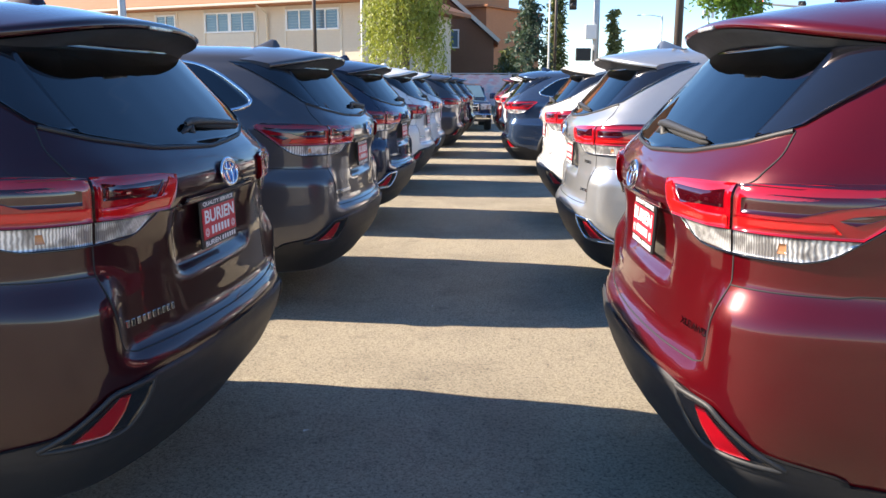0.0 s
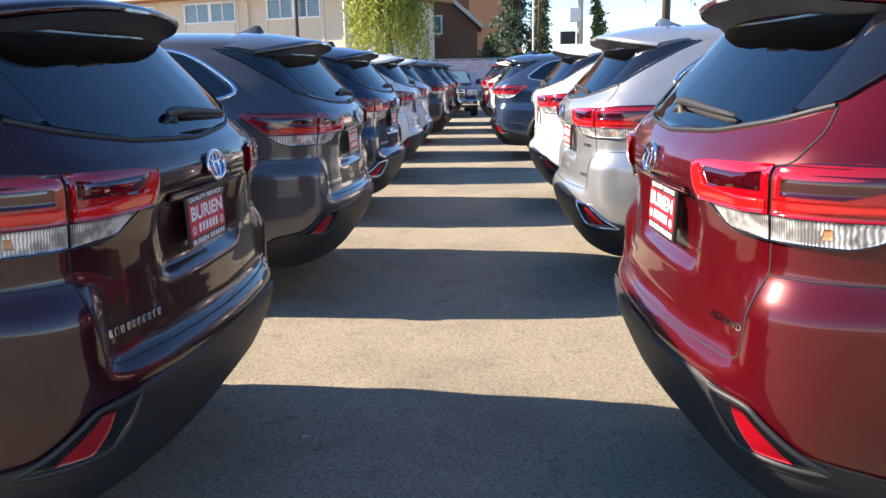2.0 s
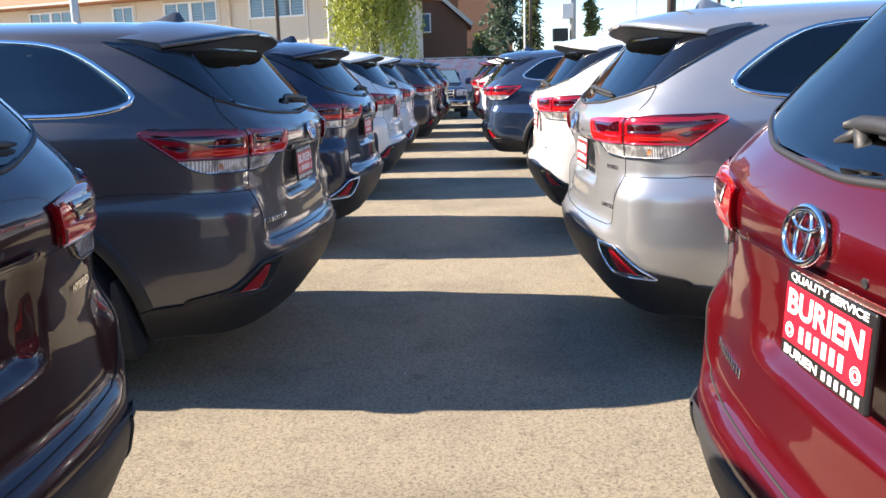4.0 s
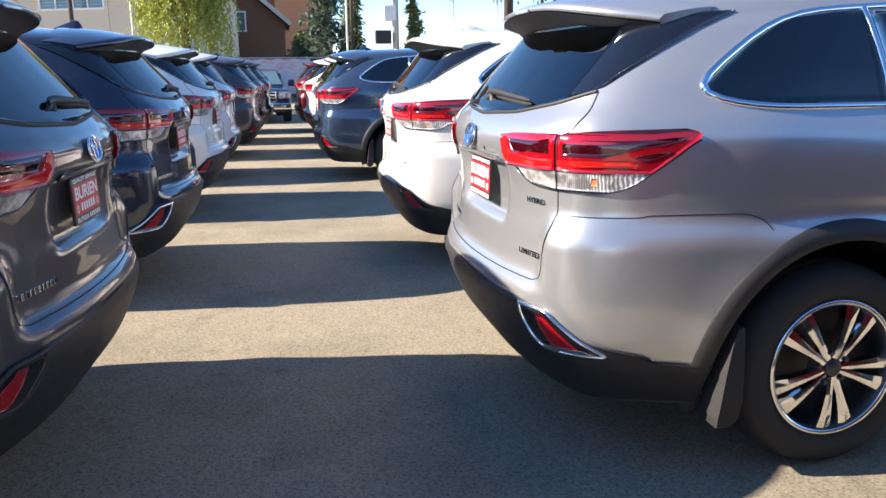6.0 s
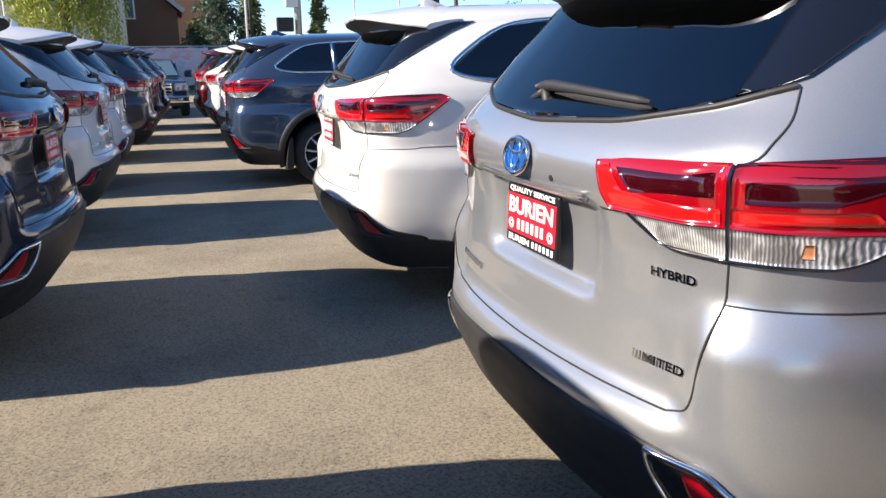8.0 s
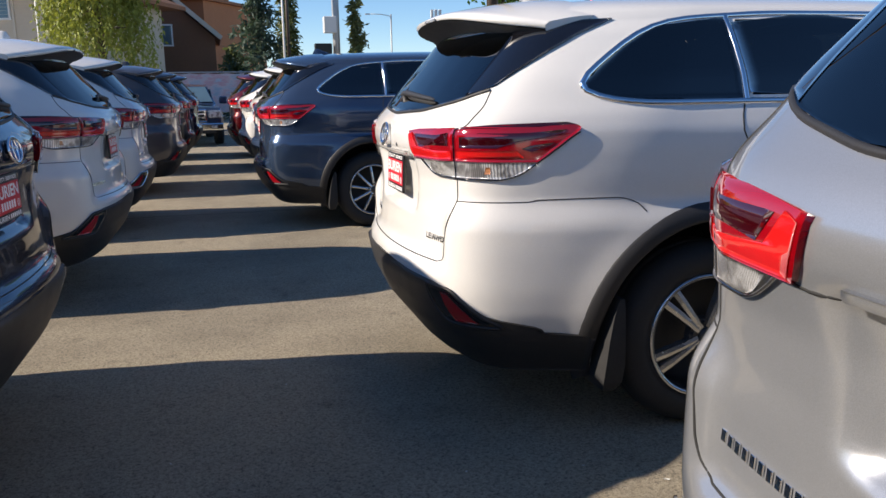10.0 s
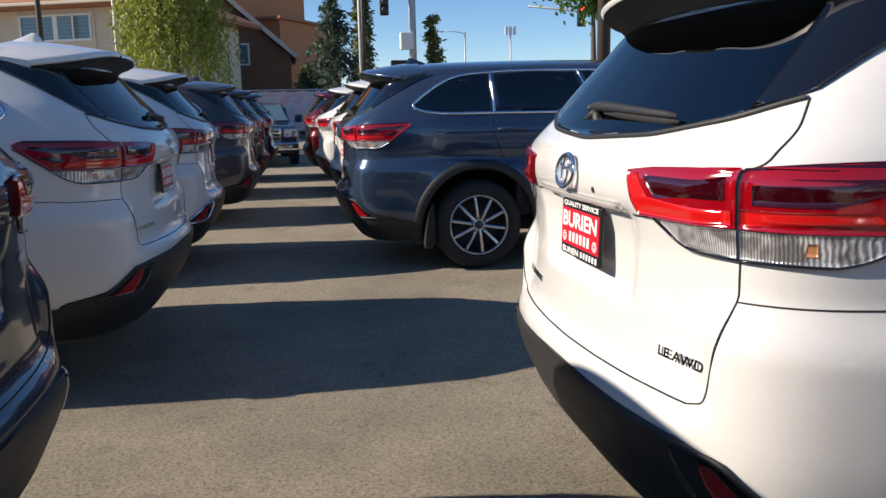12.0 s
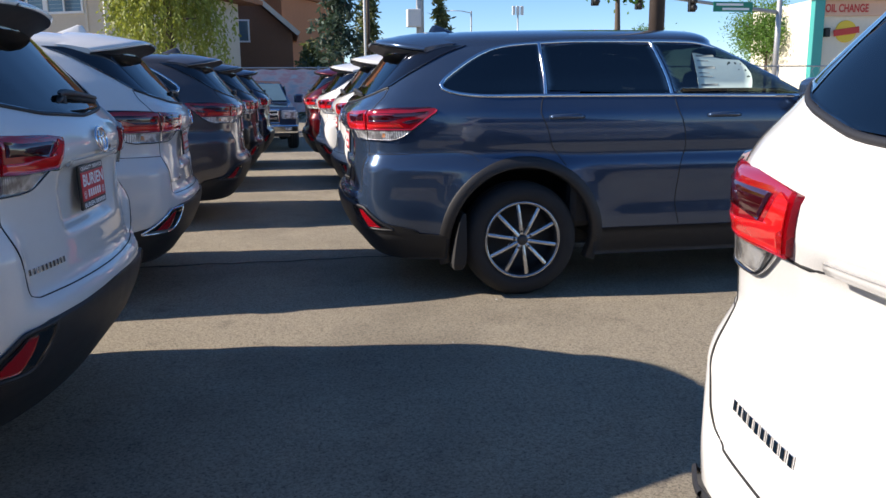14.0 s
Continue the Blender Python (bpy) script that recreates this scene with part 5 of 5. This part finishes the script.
def pole_thing(name, x, y, h, r, mat, label, base=True):
    p = empty(name, pose(x, y, 0), label, "pole")
    part("shaft", tube("shaft", [(0, 0, 0), (0, 0, h * 0.5), (0, 0, h)], [r, r * 0.93, r * 0.82], mat, 12), p)
    if base:
        part("base", lathe("base", [(r * 1.9, 0.0), (r * 1.9, 0.03), (r * 1.2, 0.05), (r * 1.1, 0.25)], mat, 16), p, m=pose(0, 0, 0, 90, 0, 0))
    return p


def lamp_head(p, z, dx, mat):
    part("lamp_arm", tube("lamp_arm", [(0, 0, z - 0.1), (dx * 0.5, 0, z + 0.1), (dx, 0, z + 0.12)], 0.04, mat, 6), p)
    part("lamp_head", box("lamp_head", (dx * 1.15, 0, z + 0.1), (0.5, 0.25, 0.12), mat, 0.03), p)


lamp_head(pole_thing("lot_light_pole", 3.85, 15.4, 7.6, 0.085, BROWNPOLE, "brown steel light pole between parked cars"), 7.5, 0.6, BROWNPOLE)
lamp_head(pole_thing("lot_light_pole", -6.5, 30, 7.5, 0.075, BROWNPOLE, "thin dark light pole in front of the apartments"), 7.4, 0.6, BROWNPOLE)
pole_thing("flag_pole", -5.3, 34, 7.6, 0.06, WHITEPOLE, "thin white pole beside the weeping tree")
pole_thing("utility_pole", -17.5, 38, 9, 0.2, GREYSTEEL, "grey utility pole behind the parked cars")
lamp_head(pole_thing("street_lamp", 19, 92, 9.2, 0.09, GREYSTEEL, "slim grey street lamp far down the road"), 9.1, -2.2, GREYSTEEL)
far = pole_thing("antenna_pole", 24, 92, 9.6, 0.09, GREYSTEEL, "far grey pole with antenna boxes")
for s in (-1, 0, 1):
    part("antenna_box", box("antenna_box", (s * 0.45, 0, 9.3), (0.3, 0.2, 0.9), WHITEPOLE, 0.03), far)


def signal_head(parent, m, lit=None):
    h = part("signal_head", box("signal_head", (0, 0, 0), (0.36, 0.24, 1.05), SIGNALBLACK, 0.03), parent, "black three-lamp signal head", m=m)
    for k, col in enumerate(("red", "amber", "green")):
        z = 0.33 - 0.33 * k
        part("visor", tube("visor", [(0, -0.12, z), (0, -0.34, z - 0.02)], 0.14, SIGNALBLACK, 12), h)
        part("lens", lathe("lens", [(0.0, 0.02), (0.09, 0.012), (0.125, 0.0)], LENS[col if col == lit else "off"], 14), h, m=Matrix.Translation((0, -0.35, z - 0.02)) @ pose(0, 0, 0, 0, 0, 180))
    return h


def lamp_glow(name, col, power):
    m, n, l, b = material(name)
    b.inputs["Base Color"].default_value = (*col, 1)
    b.inputs["Emission Color"].default_value = (*col, 1)
    b.inputs["Emission Strength"].default_value = power
    return m


LENS = {"red": lamp_glow("lit_red_signal", (1.0, 0.06, 0.03), 2.5), "amber": lamp_glow("lit_amber_signal", (1.0, 0.45, 0.05), 2.0), "off": plain("dark_signal_lens", (0.03, 0.02, 0.015), 0.2)}
LENS["green"] = LENS["off"]

sp = pole_thing("signal_pole", 5.45, 41, 9.0, 0.17, GREYSTEEL, "thick grey traffic signal pole with a white cabinet")
part("cabinet", box("cabinet", (-0.3, -0.2, 4.15), (0.55, 0.4, 0.7), WHITEPOLE, 0.03), sp, "white equipment cabinet")
part("walk_signal", box("walk_signal", (-0.62, -0.2, 3.05), (0.75, 0.3, 0.62), SIGNALBLACK, 0.04), sp, "black pedestrian signal")
part("mast_arm", tube("mast_arm", [(0, 0, 6.2), (-1.2, 0, 6.35), (-3.0, 0, 6.4)], [0.08, 0.07, 0.05], GREYSTEEL, 8), sp)
signal_head(sp, pose(-1.2, -0.1, 5.75))
pole_thing("utility_pole", 3.9, 47, 9.5, 0.09, BROWNPOLE, "dark wooden utility pole among the conifers", False)
pole_thing("white_post", 2.9, 38, 7.4, 0.045, WHITEPOLE, "thin white post beyond the fence")

mast = pole_thing("signal_mast", 25.4, 47, 7.2, 0.16, GREYSTEEL, "grey signal mast with a long arm over the road")
part("mast_arm", tube("mast_arm", [(0, 0, 5.1), (-6, 0, 5.75), (-13, 0, 6.35)], [0.1, 0.08, 0.05], GREYSTEEL, 8), mast)
signal_head(mast, pose(-5.0, -0.15, 5.6), "red")
signal_head(mast, pose(-10.2, -0.15, 5.85), "red")
signal_head(mast, pose(-7.6, 0.5, 5.75))
rs = part("road_sign", box("road_sign", (-2.7, -0.12, 5.35), (2.2, 0.04, 0.5), SIGNGREEN, 0.01), mast, "green street name sign")
for u, z, w in ((-2.9, 5.46, 1.5), (-2.55, 5.24, 1.5)):
    part("plain_bars", box("plain_bars", (u, -0.146, z), (w, 0.01, 0.11), PLATEWHITE), rs)


def oil_shop():
    b = empty("shop_building", pose(29.4, 50, 0, 0, 0, -8), "cream shop building with teal trim and a red sign", "building")
    part("wall", box("wall", (6, 4, 3.05), (12, 8, 6.1), CREAM), b)
    part("corner_column", box("corner_column", (0.25, -0.1, 3.1), (0.6, 0.5, 6.2), TEAL, 0.03), b)
    part("sign_band", box("sign_band", (6.1, -0.08, 5.62), (11.0, 0.14, 0.85), SALMON, 0.02), b)
    part("cornice", box("cornice", (6, -0.15, 6.15), (12.4, 0.6, 0.14), CREAM, 0.03), b)
    part("sign_lettering", text_mesh("sign_lettering", "OIL CHANGE", 0.46, SIGNRED, 2.5), b, "red lettering", m=pose(1.9, -0.17, 5.62, 90, 0, 0))
    bm = bmesh.new()
    bmesh.ops.create_cone(bm, cap_ends=True, segments=28, radius1=0.62, radius2=0.6, depth=0.08, matrix=pose(2.0, -0.06, 4.35, 90, 0, 0))
    badge = part("round_sign", mesh_bm("round_sign", bm, YELLOW), b, "yellow round sign with a red bar")
    part("sign_bar", box("sign_bar", (2.0, -0.12, 4.35), (1.5, 0.04, 0.36), SIGNRED, 0.02, Euler((0, radians(-8), 0)).to_matrix()), badge)
    for u in (0.85, 3.4, 5.6):
        part("wall_lamp", box("wall_lamp", (u, -0.14, 4.3), (0.3, 0.28, 0.5), SIGNALBLACK, 0.04), b)
    part("bay_door", box("bay_door", (6.2, -0.03, 1.5), (3.2, 0.06, 3.0), TEAL, 0.02), b)
    part("downpipe", tube("downpipe", [(4.7, -0.1, 6.0), (4.7, -0.1, 0)], 0.05, GREYSTEEL, 6), b)


oil_shop()


# ---- end of the lot: fence, banner, pickup ----
def banner_material():
    m, n, l, b = material("faded_banner")
    co = coords(n, l)
    f, g = noise_tex(n, l, coords(n, l, (1.4, 1, 3.2)), 1.6, 3), noise_tex(n, l, co, 7, 4)
    c = ramp(n, l, f, [(0.32, (0.36, 0.4, 0.47)), (0.46, (0.6, 0.46, 0.48)), (0.58, (0.6, 0.28, 0.3)), (0.7, (0.45, 0.48, 0.55))])
    l.new(mixc(n, l, 0.15, c, (0.45, 0.48, 0.52)), b.inputs["Base Color"])
    b.inputs["Roughness"].default_value = 0.6
    return m


fence = empty("metal_fence", pose(0, 31, 0), "grey metal post and rail fence at the end of the lot", "fence")
for k in range(-9, 12):
    part("post", tube("post", [(k * 2.4 + 0.9, 0, 0), (k * 2.4 + 0.9, 0, 2.0)], 0.03, GREYSTEEL, 8), fence)
for z in (0.15, 1.95):
    part("rail", tube("rail", [(-21, 0, z), (27, 0, z)], 0.022, GREYSTEEL, 6), fence)
bm = bmesh.new()
for k in range(-70, 92):
    for s in (-1, 1):
        x0 = k * 0.28
        box_bm(bm, (x0 + s * 0.45, 0.03, 1.05), (0.005, 0.005, 2.0), 0, Euler((0, s * radians(27), 0)).to_matrix())
tagged(part("chain_link", mesh_bm("chain_link", bm, GREYSTEEL), fence, "woven wire"), kind="stuff")
nx, nz = 40, 12
vs = [(-1.75 + 2.75 * i / nx, -0.05 - 0.03 * math.sin(i * 0.7) * (1 - j / nz), 0.72 + 1.2 * j / nz - 0.03 * abs(math.sin(i * 0.39)) * (j / nz)) for j in range(nz + 1) for i in range(nx + 1)]
fs = [(j * (nx + 1) + i, j * (nx + 1) + i + 1, (j + 1) * (nx + 1) + i + 1, (j + 1) * (nx + 1) + i) for j in range(nz) for i in range(nx)]
ban = new("fence_banner", mesh_of("fence_banner", vs, fs, banner_material()))
ban.location = (0, 30.93, 0)
tagged(ban, "faded grey and red banner tied to the fence", "banner")


def pickup(x, y, yaw):
    """A pickup that faces -y in its own frame."""
    t = empty("pickup_truck", pose(x, y, 0, 0, 0, yaw) @ Matrix.Diagonal((0.96, 1, 0.8, 1)), "grey-blue pickup truck with a chrome grille, facing the aisle", "truck")
    col = PAINT["blue"]

    def loft(name, secs, mat):
        """Rounded box sections (y, half width, bottom, top, crown)."""
        vs, fs = [], []
        for yy, w, z0, z1, cr in secs:
            vs += [(-w, yy, z0), (-w * 1.01, yy, z0 * 0.4 + z1 * 0.6), (-w * 0.93, yy, z1), (0, yy, z1 + cr), (w * 0.93, yy, z1), (w * 1.01, yy, z0 * 0.4 + z1 * 0.6), (w, yy, z0)]
        k = 7
        for i in range(len(secs) - 1):
            fs += [(i * k + j, i * k + (j + 1) % k, (i + 1) * k + (j + 1) % k, (i + 1) * k + j) for j in range(k)]
        fs += [tuple(range(k)), tuple(range(len(vs) - 1, len(vs) - k - 1, -1))]
        me = bpy.data.meshes.new(name)
        me.from_pydata(vs, [], fs)
        me.materials.append(mat)
        bm = bmesh.new()
        bm.from_mesh(me)
        bmesh.ops.recalc_face_normals(bm, faces=bm.faces)
        bm.to_mesh(me)
        bm.free()
        return me
    part("body", loft("body", [(0.0, 0.9, 0.62, 1.12, 0.02), (0.1, 0.97, 0.5, 1.2, 0.04), (1.2, 1.0, 0.45, 1.27, 0.05), (1.5, 1.0, 0.45, 1.3, 0.04), (5.6, 0.99, 0.5, 1.32, 0.0)], col), t)
    part("cab", loft("cab", [(1.35, 0.9, 1.25, 1.3, 0.02), (2.1, 0.8, 1.28, 1.86, 0.04), (2.5, 0.79, 1.28, 1.93, 0.04), (3.7, 0.79, 1.28, 1.92, 0.03), (4.0, 0.84, 1.28, 1.35, 0.0)], col), t)
    bm = bmesh.new()
    q = [bm.verts.new(p) for p in ((-0.82, 1.42, 1.34), (0.82, 1.42, 1.34), (0.68, 2.02, 1.83), (-0.68, 2.02, 1.83))]
    bm.faces.new(q)
    bmesh.ops.translate(bm, verts=bm.verts, vec=(0, -0.03, 0.03))
    part("windscreen", mesh_bm("windscreen", bm, PANE), t)
    part("bumper", box("bumper", (0, -0.05, 0.62), (1.9, 0.24, 0.24), CHROME, 0.05), t, "chrome bumper")
    gr = part("grille", box("grille", (0, -0.02, 0.96), (1.1, 0.1, 0.4), CHROME, 0.04), t, "chrome grille")
    for k in range(3):
        part("grille_slot", box("grille_slot", (0, -0.075, 0.85 + 0.11 * k), (0.98, 0.02, 0.06), SIGNALBLACK, 0.008), gr)
    for s in (-1, 1):
        part("headlight", box("headlight", (s * 0.76, 0.02, 1.0), (0.38, 0.16, 0.24), CLEARLENS, 0.05), t, "clear headlight")
        part("fog_lamp", box("fog_lamp", (s * 0.72, -0.16, 0.62), (0.16, 0.04, 0.1), CLEARLENS, 0.02), t)
        part("door_mirror", box("door_mirror", (s * 1.14, 1.75, 1.42), (0.24, 0.14, 0.26), col, 0.05), t)
        part("side_window", box("side_window", (s * 0.83, 2.75, 1.6), (0.03, 1.7, 0.38), PANE, 0.01, Euler((0, s * radians(-8), 0)).to_matrix()), t)
        for yy in (0.95, 4.5):
            w = part("wheel", CAR["tyre"], t, m=Matrix.Translation((s * 1.0, yy, 0.375)) @ pose(0, 0, 0, 0, 0, -90 * s))
            part("rim_barrel", CAR["rim_ten"][0], w)
            part("spokes", CAR["rim_ten"][1], w)
    part("skid_bar", box("skid_bar", (0, -0.08, 0.46), (1.5, 0.16, 0.1), CLAD, 0.02), t)


pickup(-0.7, 25.6, 4)

# ---- small things on the ground ----
rng = np.random.default_rng(21)
LITTER = plain("pale_paper_scrap", (0.75, 0.74, 0.7), 0.8, 0, 0.05, 40)
DRYLEAF = plain("dry_leaf", (0.3, 0.22, 0.1), 0.8, 0, 0.2, 40)


def scrap(x, y, size, mat, label, category):
    n = 7
    a = np.sort(rng.uniform(0, 6.28, n))
    r = size * rng.uniform(0.6, 1.0, n)
    vs = [(r[i] * math.cos(a[i]), r[i] * 0.6 * math.sin(a[i]), 0.004 + rng.uniform(0, size * 0.25)) for i in range(n)] + [(0, 0, 0.004)]
    ob = new(category.replace(" ", "_"), mesh_of("scrap", vs, [(i, (i + 1) % n, n) for i in range(n)], mat, False))
    ob.matrix_basis = pose(x, y, 0, 0, 0, rng.uniform(0, 360))
    tagged(ob, label, category, "litter on the asphalt")


scrap(-0.622, 1.9, 0.02, LITTER, "small scrap of white paper on the asphalt", "paper scrap")
for _ in range(70):
    scrap(rng.uniform(-1.6, 2.2), rng.uniform(0.4, 13.5), rng.uniform(0.004, 0.014), LITTER if rng.uniform() < 0.35 else DRYLEAF, "tiny dry leaf or crumb lying on the asphalt", "leaf crumb")
vs, fs = [], []
for i in range(60):
    x = -3.2 + i * 0.11
    y = 13.62 + 0.015 * math.sin(i * 1.7) + 0.01 * math.sin(i * 0.6)
    vs += [(x, y - 0.011, 0.004), (x, y + 0.011, 0.004)]
fs = [(2 * i, 2 * i + 2, 2 * i + 3, 2 * i + 1) for i in range(59)]
tagged(new("asphalt_joint", mesh_of("asphalt_joint", vs, fs, GAP, False)), "dark tar-filled joint across the asphalt", "joint", kind="structure")
